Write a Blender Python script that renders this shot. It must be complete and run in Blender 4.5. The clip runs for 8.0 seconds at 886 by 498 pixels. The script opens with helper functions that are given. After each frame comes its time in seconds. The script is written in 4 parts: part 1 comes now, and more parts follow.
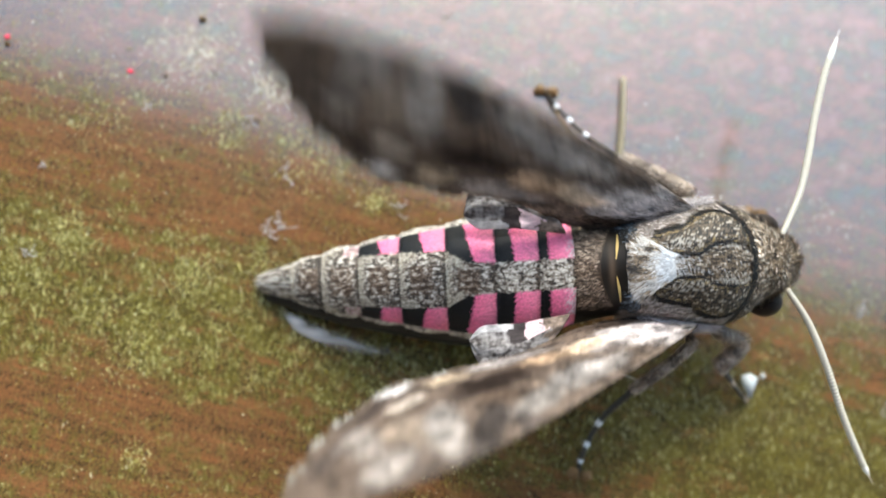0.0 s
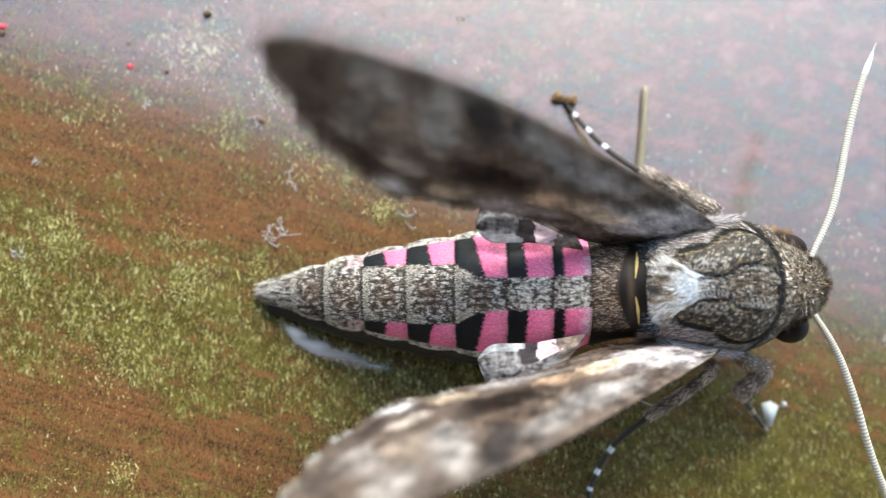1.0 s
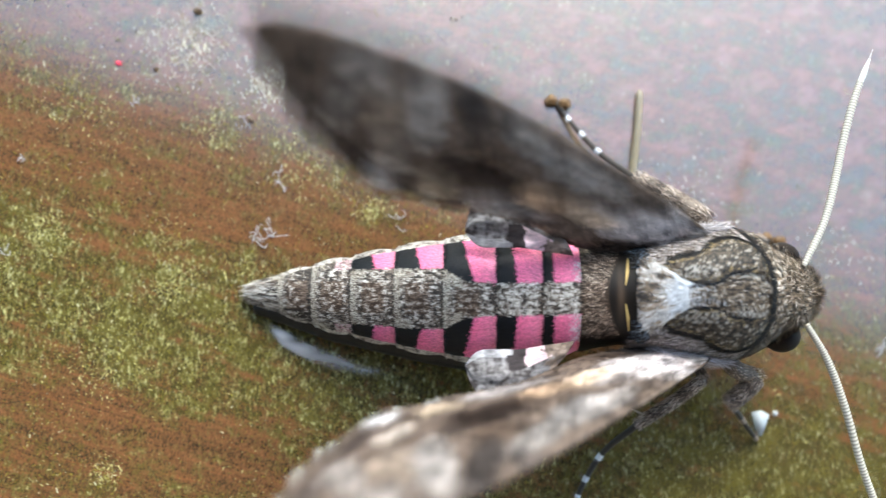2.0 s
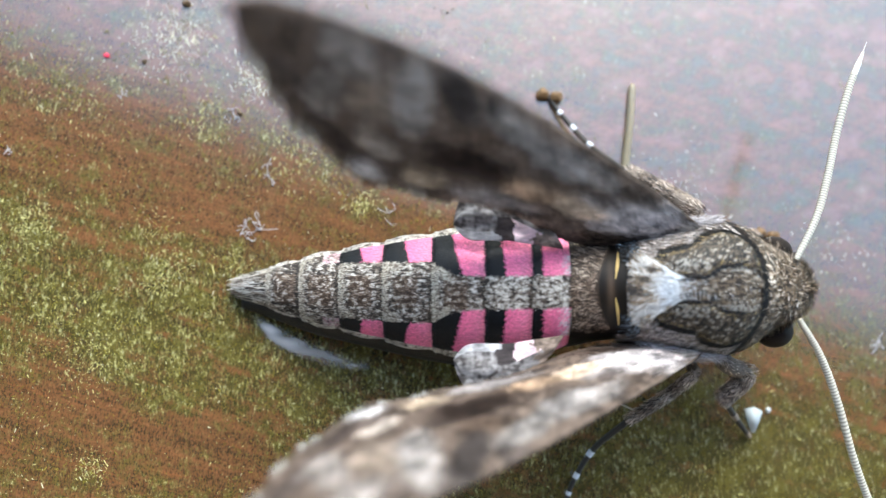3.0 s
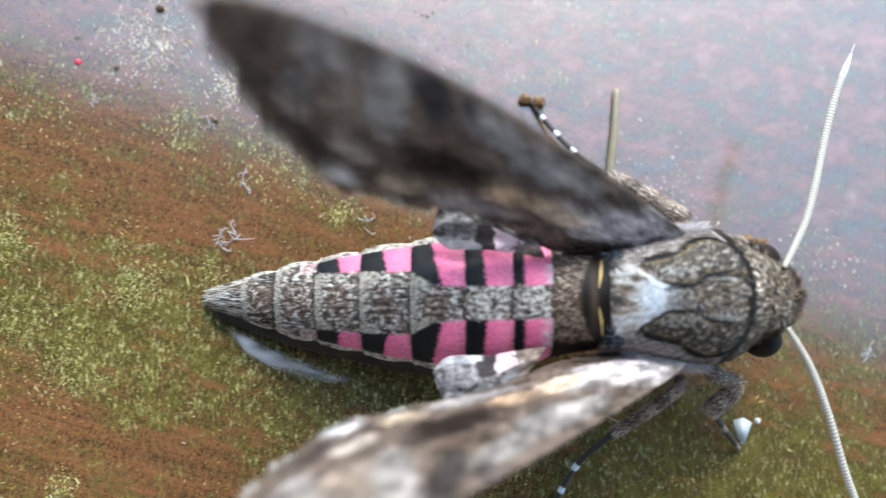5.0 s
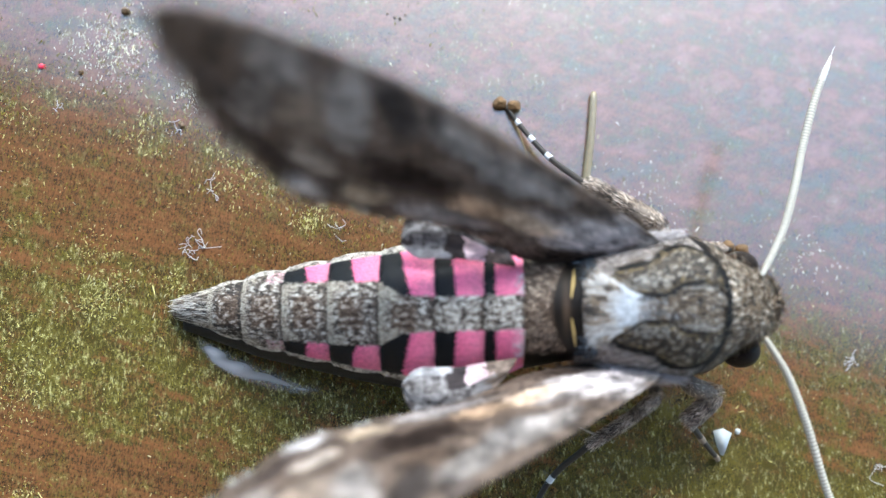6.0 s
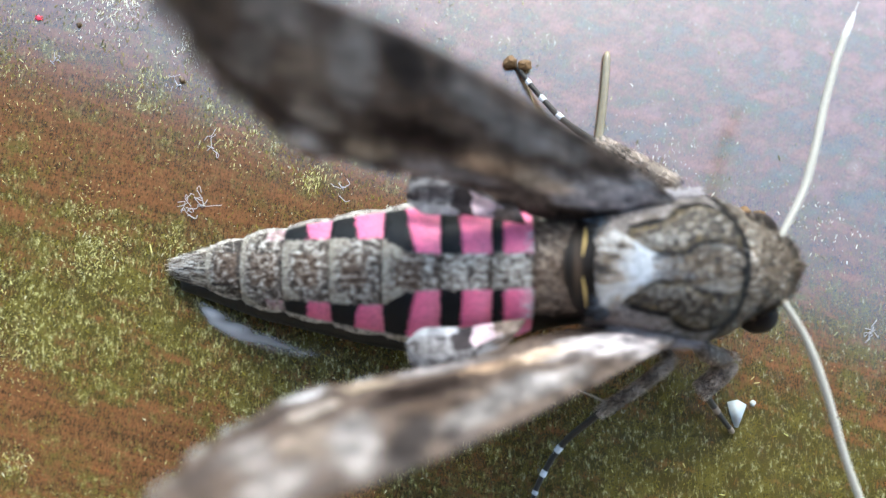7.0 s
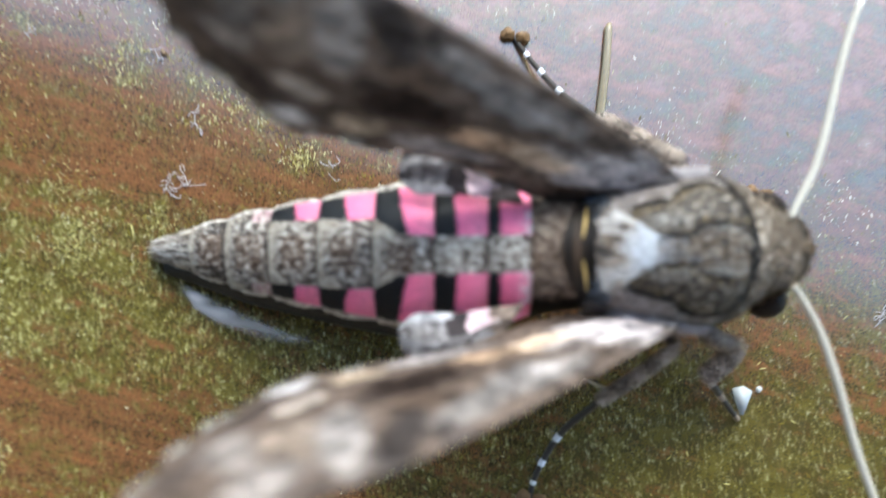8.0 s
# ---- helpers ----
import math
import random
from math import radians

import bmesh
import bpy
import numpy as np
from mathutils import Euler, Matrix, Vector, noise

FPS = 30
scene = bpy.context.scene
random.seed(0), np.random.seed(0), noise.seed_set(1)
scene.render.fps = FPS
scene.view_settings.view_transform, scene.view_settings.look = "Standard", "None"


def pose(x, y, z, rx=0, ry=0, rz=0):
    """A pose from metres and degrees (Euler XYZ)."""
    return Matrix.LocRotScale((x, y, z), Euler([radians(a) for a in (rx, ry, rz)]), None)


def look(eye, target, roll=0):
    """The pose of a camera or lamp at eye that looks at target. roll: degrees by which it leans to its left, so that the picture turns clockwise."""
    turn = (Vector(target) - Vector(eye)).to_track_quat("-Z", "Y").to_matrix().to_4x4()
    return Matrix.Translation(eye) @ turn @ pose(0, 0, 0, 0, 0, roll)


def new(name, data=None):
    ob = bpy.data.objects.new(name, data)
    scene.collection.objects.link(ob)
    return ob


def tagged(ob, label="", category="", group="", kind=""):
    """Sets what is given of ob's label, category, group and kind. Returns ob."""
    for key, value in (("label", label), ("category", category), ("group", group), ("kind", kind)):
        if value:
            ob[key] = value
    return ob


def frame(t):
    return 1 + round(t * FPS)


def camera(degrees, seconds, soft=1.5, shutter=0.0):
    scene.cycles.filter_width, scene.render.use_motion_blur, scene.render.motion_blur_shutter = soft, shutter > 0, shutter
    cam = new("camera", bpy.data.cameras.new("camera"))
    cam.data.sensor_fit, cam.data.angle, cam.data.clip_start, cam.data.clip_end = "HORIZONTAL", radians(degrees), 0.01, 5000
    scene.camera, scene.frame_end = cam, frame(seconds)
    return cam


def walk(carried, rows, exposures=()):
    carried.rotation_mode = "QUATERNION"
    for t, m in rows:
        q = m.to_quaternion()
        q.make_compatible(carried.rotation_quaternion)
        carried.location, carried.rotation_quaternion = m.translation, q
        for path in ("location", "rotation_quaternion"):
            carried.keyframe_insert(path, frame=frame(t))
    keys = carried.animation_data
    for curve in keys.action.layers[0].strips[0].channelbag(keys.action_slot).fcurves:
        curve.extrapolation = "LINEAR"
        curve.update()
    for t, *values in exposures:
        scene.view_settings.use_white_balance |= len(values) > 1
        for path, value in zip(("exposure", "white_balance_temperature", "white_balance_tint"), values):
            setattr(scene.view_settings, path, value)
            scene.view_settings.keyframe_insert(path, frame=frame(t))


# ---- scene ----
MM = 0.001          # everything below is thought in millimetres

# ------------------------------------------------------------------ camera
# seconds; place in millimetres; turn in degrees
PATH = [
    (0.0, 1.17, -2.00, 93.36, 1.26, 1.07, -0.45),
    (0.5, 0.91, -0.64, 91.70, 1.29, 0.85, 0.45),
    (1.0, 0.51, -1.35, 89.02, 1.68, 1.21, 1.18),
    (1.5, 0.41, -1.12, 88.49, 1.53, 1.18, 1.69),
    (2.0, 1.26, -0.77, 88.09, 1.55, 1.08, 1.94),
    (2.2, 1.95, -1.88, 87.75, 2.12, 1.10, 2.10),
    (3.3, 2.53, -1.12, 87.17, 1.70, 1.31, 2.04),
    (3.5, 1.71, -0.76, 87.04, 1.77, 1.31, 2.03),
    (4.0, 1.41, -1.01, 86.52, 1.85, 1.60, 2.05),
    (4.5, 2.05, -1.29, 86.31, 2.12, 1.41, 2.03),
    (5.0, 3.73, -1.28, 85.17, 2.18, 0.98, 1.72),
    (5.2, 4.77, -1.04, 84.64, 2.03, 1.11, 1.72),
    (6.3, 6.17, -0.22, 82.80, 2.09, 0.98, 1.52),
    (6.5, 6.18, -2.20, 82.29, 2.24, 1.08, 1.83),
    (7.0, 6.18, -3.66, 80.49, 2.21, 1.37, 2.22),
    (7.5, 6.61, -2.79, 81.37, 1.82, 1.19, 2.13),
    (8.0, 6.42, -3.12, 77.22, 0.76, 1.28, 2.15),
]
cam = camera(50, 8.0, soft=1.3, shutter=1.0)
cam.data.dof.use_dof = True
cam.data.dof.focus_distance = 0.0812
cam.data.dof.aperture_fstop = 12.5
walk(cam, [(t, pose(x * MM, y * MM, z * MM, rx, ry, rz)) for t, x, y, z, rx, ry, rz in PATH],
     exposures=[(0.0, 2.19, 6900, 3), (1.0, 2.19, 6650, 3), (2.2, 2.19, 6450, 3), (4.5, 2.15, 6150, 3), (6.5, 2.15, 6150, 3), (8.0, 2.17, 6300, 3)])

# ------------------------------------------------------------------ light
world = bpy.data.worlds.new("overcast_sky")
scene.world = world
world.use_nodes = True
sky = world.node_tree.nodes.new("ShaderNodeTexSky")
sky.sky_type = "NISHITA"
sky.sun_disc = False
sky.sun_elevation, sky.sun_rotation = radians(34), radians(12)
sky.air_density, sky.dust_density, sky.ozone_density = 1.0, 1.0, 1.0
background = world.node_tree.nodes["Background"]
background.inputs["Strength"].default_value = 0.15
world.node_tree.links.new(sky.outputs[0], background.inputs["Color"])

sun = new("sun", bpy.data.lights.new("sun", "SUN"))
sun.data.energy, sun.data.angle, sun.data.color = 0.85, radians(14), (1.0, 0.96, 0.90)
SUN_WAY = Vector((math.sin(radians(12)) * math.cos(radians(34)), math.cos(radians(12)) * math.cos(radians(34)), math.sin(radians(34))))
sun.matrix_world = look(SUN_WAY * 5, (0, 0, 0))


# ------------------------------------------------------------------ materials
class Nodes:
    """A small writer for node materials."""

    def __init__(self, name, rough=0.5):
        self.mat = bpy.data.materials.new(name)
        self.mat.use_nodes = True
        self.tree = self.mat.node_tree
        self.bsdf = self.tree.nodes["Principled BSDF"]
        self.bsdf.inputs["Roughness"].default_value = rough

    def node(self, kind, **fields):
        n = self.tree.nodes.new(kind)
        for key, value in fields.items():
            setattr(n, key, value)
        return n

    def link(self, a, b):
        self.tree.links.new(a, b)

    def put(self, socket, value):
        if isinstance(value, bpy.types.NodeSocket):
            self.link(value, socket)
        else:
            socket.default_value = value

    def coords(self, scale=(1, 1, 1), turn=0.0):
        """Object coordinates in millimetres, first turned, then stretched."""
        c, r, m = self.node("ShaderNodeTexCoord"), self.node("ShaderNodeMapping"), self.node("ShaderNodeMapping")
        r.inputs["Rotation"].default_value = (0, 0, radians(turn))
        m.inputs["Scale"].default_value = [v / MM for v in scale]
        self.link(c.outputs["Object"], r.inputs["Vector"])
        self.link(r.outputs[0], m.inputs["Vector"])
        return m.outputs[0]

    def noise(self, vector, scale, detail=3.0, rough=0.55):
        n = self.node("ShaderNodeTexNoise")
        n.inputs["Scale"].default_value, n.inputs["Detail"].default_value, n.inputs["Roughness"].default_value = scale, detail, rough
        self.link(vector, n.inputs["Vector"])
        return n.outputs["Fac"]

    def ramp(self, fac, *stops):
        r = self.node("ShaderNodeValToRGB")
        els = r.color_ramp.elements
        while len(els) < len(stops):
            els.new(0.5)
        for e, (at, c) in zip(els, stops):
            e.position, e.color = at, (c, c, c, 1) if isinstance(c, (int, float)) else (*c, 1)
        self.put(r.inputs[0], fac)
        return r.outputs[0]

    def mix(self, fac, a, b, kind="MIX"):
        m = self.node("ShaderNodeMix", data_type="RGBA", blend_type=kind)
        self.put(m.inputs["Factor"], fac)
        self.put(m.inputs["A"], (*a, 1) if isinstance(a, tuple) else a)
        self.put(m.inputs["B"], (*b, 1) if isinstance(b, tuple) else b)
        return m.outputs["Result"]

    def math(self, op, a, b=0.0):
        m = self.node("ShaderNodeMath", operation=op)
        self.put(m.inputs[0], a)
        self.put(m.inputs[1], b)
        return m.outputs[0]

    def bump(self, height, strength, distance):
        b = self.node("ShaderNodeBump")
        b.inputs["Strength"].default_value, b.inputs["Distance"].default_value = strength, distance * MM
        self.link(height, b.inputs["Height"])
        self.link(b.outputs[0], self.bsdf.inputs["Normal"])

    def set(self, **values):
        for key, value in values.items():
            socket = self.bsdf.inputs[key.replace("_", " ")]
            self.put(socket, (*value, 1) if isinstance(value, tuple) and len(value) == 3 else value)
        return self


def make_scales(name, rough=0.6, grain=2.6, depth=0.4, sheen=0.3):
    """Scales and hairs: the tint of each piece, varied from piece to piece and along it."""
    n = Nodes(name, rough)
    tint = n.node("ShaderNodeAttribute", attribute_name="tint").outputs["Color"]
    piece = n.node("ShaderNodeNewGeometry").outputs["Random Per Island"]
    fine = n.noise(n.coords((0.6, 2.0, 2.0)), grain, 4.0, 0.7)
    shade = n.math("ADD", n.math("MULTIPLY", piece, 0.55), n.math("MULTIPLY", fine, depth))
    level = n.math("ADD", shade, 0.36)
    n.set(Base_Color=n.mix(1.0, tint, level, "MULTIPLY"), Specular_IOR_Level=sheen)
    n.bump(fine, 0.3, 0.1)
    return n.mat


def make_wing():
    n = Nodes("wing_scales", 0.68)
    tint = n.node("ShaderNodeAttribute", attribute_name="tint").outputs["Color"]
    along = n.coords((0.5, 1.0, 1.0), -30)
    fine = n.noise(n.coords((0.8, 3.0, 1.0)), 1.4, 4.0, 0.7)
    mottle = n.noise(along, 0.55, 4.0, 0.65)
    level = n.math("ADD", n.math("MULTIPLY", n.ramp(fine, (0.3, 0.0), (0.7, 1.0)), 0.6), n.ramp(mottle, (0.30, 0.3), (0.70, 1.0)))
    n.set(Base_Color=n.mix(1.0, tint, level, "MULTIPLY"), Specular_IOR_Level=0.1)
    n.bump(fine, 0.35, 0.12)
    return n.mat


def make_plain(name, colour, rough=0.5, spread=0.25, grain=2.0, **more):
    n = Nodes(name, rough)
    f = n.noise(n.coords(), grain, 4.0)
    dark = tuple(c * (1 - spread) for c in colour)
    light = tuple(min(1, c * (1 + spread)) for c in colour)
    n.set(Base_Color=n.mix(f, dark, light), **more)
    n.bump(f, 0.2, 0.1)
    return n.mat


def make_board():
    """Glossy old wood; a film of green algae lies on it in bands along the grain."""
    n = Nodes("algae_wood", 0.12)
    flat = n.coords()
    grain = n.coords((1, 1, 1), 15)
    across = n.node("ShaderNodeSeparateXYZ")
    n.link(grain, across.inputs[0])
    broad = n.noise(flat, 0.09, 3.0, 0.55)
    mid = n.noise(flat, 0.4, 4.0, 0.6)
    streak = n.noise(n.coords((0.10, 0.75, 1.0), 15), 1.0, 5.0, 0.65)
    fine = n.noise(n.coords((2.2, 0.9, 1.0), 6), 1.3, 6.0, 0.8)
    speck = n.noise(n.coords((2.4, 1.1, 1.0), -5), 1.3, 6.0, 0.78)
    tuft_noise = n.ramp(n.noise(flat, 0.9, 4.0, 0.7), (0.40, 0.25), (0.60, 1.0))
    grit = n.noise(flat, 6.0, 2.0, 0.6)
    # green bands: place across the grain, 40 mm each way
    wobble = n.math("MULTIPLY", n.math("SUBTRACT", broad, 0.5), 9.0)
    place = n.math("MULTIPLY", n.math("ADD", n.math("ADD", across.outputs["Y"], wobble), 40.0), 1 / 80.0)
    length = n.node("ShaderNodeSeparateXYZ")
    n.link(flat, length.inputs[0])
    along = n.math("MULTIPLY", length.outputs["X"], 1 / 50.0)
    clump = n.math("MULTIPLY", tuft_noise, n.ramp(place, (0.58, 1.0), (0.68, 0.4)))
    clump = n.math("MULTIPLY", clump, n.ramp(along, (0.10, 1.0), (0.45, 0.35)))
    band = n.ramp(place, (0.10, 0.5), (0.19, 0.42), (0.225, 0.26), (0.255, 0.62), (0.35, 0.82), (0.43, 0.62), (0.47, 0.36), (0.53, 0.40), (0.57, 0.55), (0.63, 0.45), (0.70, 0.48), (0.85, 0.48))
    cover = n.math("ADD", band, n.math("MULTIPLY", n.math("SUBTRACT", mid, 0.5), 1.1))
    cover = n.math("ADD", cover, n.math("MULTIPLY", n.math("SUBTRACT", fine, 0.5), 2.0))
    cover = n.math("SUBTRACT", cover, n.math("MULTIPLY", n.ramp(streak, (0.5, 0.0), (0.72, 1.0)), 0.35))
    # greener towards the moth's head end
    fore = n.ramp(along, (0.28, 0.0), (0.62, 0.22))
    below = n.ramp(place, (0.52, 1.0), (0.62, 0.0))
    cover = n.math("ADD", cover, n.math("MULTIPLY", fore, below))
    mask = n.ramp(cover, (0.33, 0.0), (0.74, 1.0))
    wood = n.mix(n.ramp(streak, (0.32, 0.0), (0.68, 1.0)), (0.052, 0.028, 0.011), (0.165, 0.070, 0.027))
    wood = n.mix(n.ramp(fine, (0.42, 0.0), (0.70, 0.75)), wood, (0.26, 0.128, 0.052))
    lines = n.noise(n.coords((0.14, 3.0, 1.0), 15), 1.0, 5.0, 0.7)
    near = n.ramp(place, (0.40, 1.0), (0.50, 0.15))
    wood = n.mix(n.math("MULTIPLY", near, n.ramp(lines, (0.56, 0.0), (0.68, 0.5))), wood, (0.030, 0.016, 0.008))
    wood = n.mix(n.math("MULTIPLY", near, n.ramp(lines, (0.32, 0.45), (0.43, 0.0))), wood, (0.34, 0.12, 0.042))
    sand = n.noise(n.coords((2.2, 1.0, 1.0), 4), 3.4, 4.0, 0.7)
    wood = n.mix(n.ramp(sand, (0.50, 0.0), (0.66, 0.7)), wood, (0.25, 0.11, 0.052))
    wood = n.mix(n.ramp(sand, (0.34, 0.75), (0.48, 0.0)), wood, (0.055, 0.026, 0.012))
    wood = n.mix(n.ramp(grit, (0.55, 0.0), (0.75, 0.5)), wood, (0.035, 0.018, 0.007))
    film = n.mix(n.ramp(mid, (0.3, 0.0), (0.7, 1.0)), (0.052, 0.038, 0.009), (0.115, 0.094, 0.021))
    film = n.mix(n.math("MULTIPLY", n.ramp(speck, (0.50, 0.0), (0.62, 0.95)), clump), film, (0.44, 0.41, 0.155))
    film = n.mix(n.ramp(sand, (0.36, 0.6), (0.48, 0.0)), film, (0.050, 0.038, 0.008))
    film = n.mix(n.ramp(grit, (0.54, 0.0), (0.72, 0.7)), film, (0.030, 0.030, 0.006))
    colour = n.mix(mask, wood, film)
    # pinkish and blue-green mottling along the far side
    far = n.ramp(place, (0.60, 0.0), (0.70, 1.0))
    far_mottle = n.noise(n.coords((0.8, 1.2, 1.0), -20), 0.42, 5.0, 0.65)
    colour = n.mix(n.math("MULTIPLY", far, n.ramp(far_mottle, (0.46, 0.0), (0.66, 0.34))), colour, (0.36, 0.19, 0.17))
    colour = n.mix(n.math("MULTIPLY", far, n.ramp(far_mottle, (0.32, 0.34), (0.52, 0.0))), colour, (0.10, 0.16, 0.145))
    gloss = n.math("ADD", n.math("MULTIPLY", n.ramp(speck, (0.5, 0.0), (0.8, 0.45)), mask), 0.14)
    n.set(Base_Color=colour, Roughness=gloss, IOR=2.27)
    n.bump(n.math("ADD", n.math("MULTIPLY", speck, 0.5), n.math("MULTIPLY", streak, 0.5)), 0.09, 0.1)
    return n.mat


M_BOARD = make_board()
M_PELT = make_scales("body_scales", 0.5, 5.0, 0.3, 0.22)
M_WING = make_wing()
M_UNDER = make_plain("wing_underside", (0.045, 0.036, 0.03), 0.95, 0.4, 1.0, Specular_IOR_Level=0.0)
M_LEG = make_scales("leg_scales", 0.5, 2.5, 0.5)
M_EYE = make_plain("compound_eye", (0.010, 0.006, 0.005), 0.5, 0.5, 6.0, Specular_IOR_Level=0.12)
M_HORN = make_scales("antenna_scales", 0.38, 1.5, 0.25)
M_ALGAE = make_scales("algae_grains", 0.75, 3.0, 0.5, 0.08)
M_SILK = make_plain("silk_fibre", (0.46, 0.44, 0.46), 0.4, 0.2)
M_FLAKE = make_plain("pale_flake", (0.46, 0.49, 0.50), 0.45, 0.15)
M_RED = make_plain("red_mite", (0.85, 0.05, 0.10), 0.35, 0.2)
M_DARK = make_plain("dark_grit", (0.11, 0.065, 0.03), 0.5, 0.5)
M_ROD = make_plain("reflection_rod", (0.21, 0.165, 0.09), 0.32, 0.35, Specular_IOR_Level=0.9)


def make_reflection():
    """A pale reflection painted as a film that thins out towards its edge."""
    n = Nodes("painted_reflection", 0.35)
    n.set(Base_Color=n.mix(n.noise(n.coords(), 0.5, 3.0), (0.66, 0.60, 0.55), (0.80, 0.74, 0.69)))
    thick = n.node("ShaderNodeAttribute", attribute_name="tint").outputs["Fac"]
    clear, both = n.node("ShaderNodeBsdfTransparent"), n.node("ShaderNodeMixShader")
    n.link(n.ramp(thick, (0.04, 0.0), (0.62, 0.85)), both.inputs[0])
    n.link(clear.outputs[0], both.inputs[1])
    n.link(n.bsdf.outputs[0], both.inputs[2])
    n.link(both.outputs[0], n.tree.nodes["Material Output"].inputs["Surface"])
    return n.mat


M_REFLECTION = make_reflection()
M_BEAD = make_plain("foot_bead", (0.14, 0.072, 0.022), 0.7, 0.5, 5.0)
M_BLOCKER = make_plain("dark_blocker", (0.032, 0.024, 0.017), 0.8, 0.2, 0.02)
# pale enough for the added back wall to throw warm light
M_WALL = make_plain("plain_plaster", (0.52, 0.42, 0.33), 0.85, 0.15, 0.02)
M_GROUND = make_plain("outdoor_soil", (0.16, 0.15, 0.09), 0.95, 0.3, 0.01)


# ------------------------------------------------------------------ building helpers
def mesh_from(name, verts, faces, material, tints=None, smooth=True):
    """A mesh from millimetre places; tints: a colour for each vertex."""
    me = bpy.data.meshes.new(name)
    me.from_pydata((np.asarray(verts, float) * MM).tolist(), [], faces)
    me.materials.append(material)
    if tints is not None:
        layer = me.attributes.new("tint", "FLOAT_COLOR", "POINT")
        t = np.ones((len(verts), 4), np.float32)
        t[:, :3] = tints
        layer.data.foreach_set("color", t.ravel())
    if smooth:
        me.polygons.foreach_set("use_smooth", [True] * len(me.polygons))
    me.update()
    return me


def part(name, me, parent, label=""):
    ob = new(name, me)
    ob.parent = parent
    return tagged(ob, label) if label else ob


class Pile:
    """Collects vertices, faces and tints of one mesh."""

    def __init__(self):
        self.v, self.f, self.t = [], [], []

    def add(self, verts, faces, tints):
        n = len(self.v)
        self.v += [tuple(p) for p in verts]
        self.f += [tuple(i + n for i in f) for f in faces]
        self.t += [tuple(c) for c in tints] if not np.isscalar(tints[0]) else [tuple(tints)] * len(verts)

    def mesh(self, name, material, smooth=True):
        return mesh_from(name, self.v, self.f, material, np.array(self.t), smooth)


def grid_faces(nu, nv, wrap=False):
    out = []
    for i in range(nu - 1):
        for j in range(nv if wrap else nv - 1):
            k = (j + 1) % nv
            out.append((i * nv + j, i * nv + k, (i + 1) * nv + k, (i + 1) * nv + j))
    return out


def curve_points(points, n):
    """n points on a smooth line through the given ones."""
    p = np.array(points, float)
    p = np.vstack([2 * p[0] - p[1], p, 2 * p[-1] - p[-2]])
    out = []
    for s in np.linspace(0, len(points) - 1, n):
        i = min(int(s), len(points) - 2)
        u = s - i
        a, b, c, d = p[i:i + 4]
        out.append(0.5 * (2 * b + (c - a) * u + (2 * a - 5 * b + 4 * c - d) * u * u + (3 * b - a - 3 * c + d) * u ** 3))
    return np.array(out)


def tube(pile, points, radii, tints, sides=10):
    """A round tube along a line, closed at both ends."""
    p = np.array(points, float)
    way = np.gradient(p, axis=0)
    way /= np.linalg.norm(way, axis=1, keepdims=True) + 1e-9
    up = np.array([0.0, 0.0, 1.0])
    verts, cols = [], []
    for q, w, r, c in zip(p, way, radii, tints):
        a = np.cross(w, up)
        a /= np.linalg.norm(a) + 1e-9
        b = np.cross(a, w)
        for k in range(sides):
            g = 2 * math.pi * k / sides
            verts.append(q + r * (math.cos(g) * a + math.sin(g) * b))
            cols.append(c)
    faces = grid_faces(len(p), sides, True)
    faces += [tuple(range(sides))[::-1], tuple(range(len(verts) - sides, len(verts)))]
    pile.add(verts, faces, cols)


def blob(pile, centre, axes, tint, rough=0.15, rings=8, sides=12, seed=0):
    """A lumpy rounded body."""
    verts = []
    for i in range(rings + 1):
        a = math.pi * i / rings
        for j in range(sides):
            g = 2 * math.pi * j / sides
            d = Vector((math.sin(a) * math.cos(g), math.sin(a) * math.sin(g), math.cos(a)))
            k = 1 + rough * noise.noise(d * 2.3 + Vector((seed * 7.1, seed, 0)))
            verts.append([c + k * s * e for c, s, e in zip(centre, axes, d)])
    pile.add(verts, grid_faces(rings + 1, sides, True), [tint] * len(verts))


def scale_piece(pile, p, way, normal, length, width, tint):
    """One scale or hair: a thin blade that leans from the skin."""
    side = np.cross(way, normal)
    side /= np.linalg.norm(side) + 1e-9
    mid = p + 0.55 * length * way
    tip = p + length * way - normal * 0.06 * length
    pile.add([p - side * width * 0.4, p + side * width * 0.4, mid + side * width * 0.5, mid - side * width * 0.5, tip],
             [(0, 1, 2, 3), (3, 2, 4)], [tint] * 5)


rng = np.random.default_rng(7)


# ------------------------------------------------------------------ the place
def board_height(x, y):
    """The plank slopes along and across and rounds off towards its far edge, fitted to the camera's view."""
    d = max(0.0, (y + 0.27 * x) / 1.036 - 2.0)
    return -d * d / 900.0 - 0.1 * (x + 5.0) - 0.1 * y + 0.02 * noise.noise(Vector((x * 0.06, y * 0.09, 1.0)))


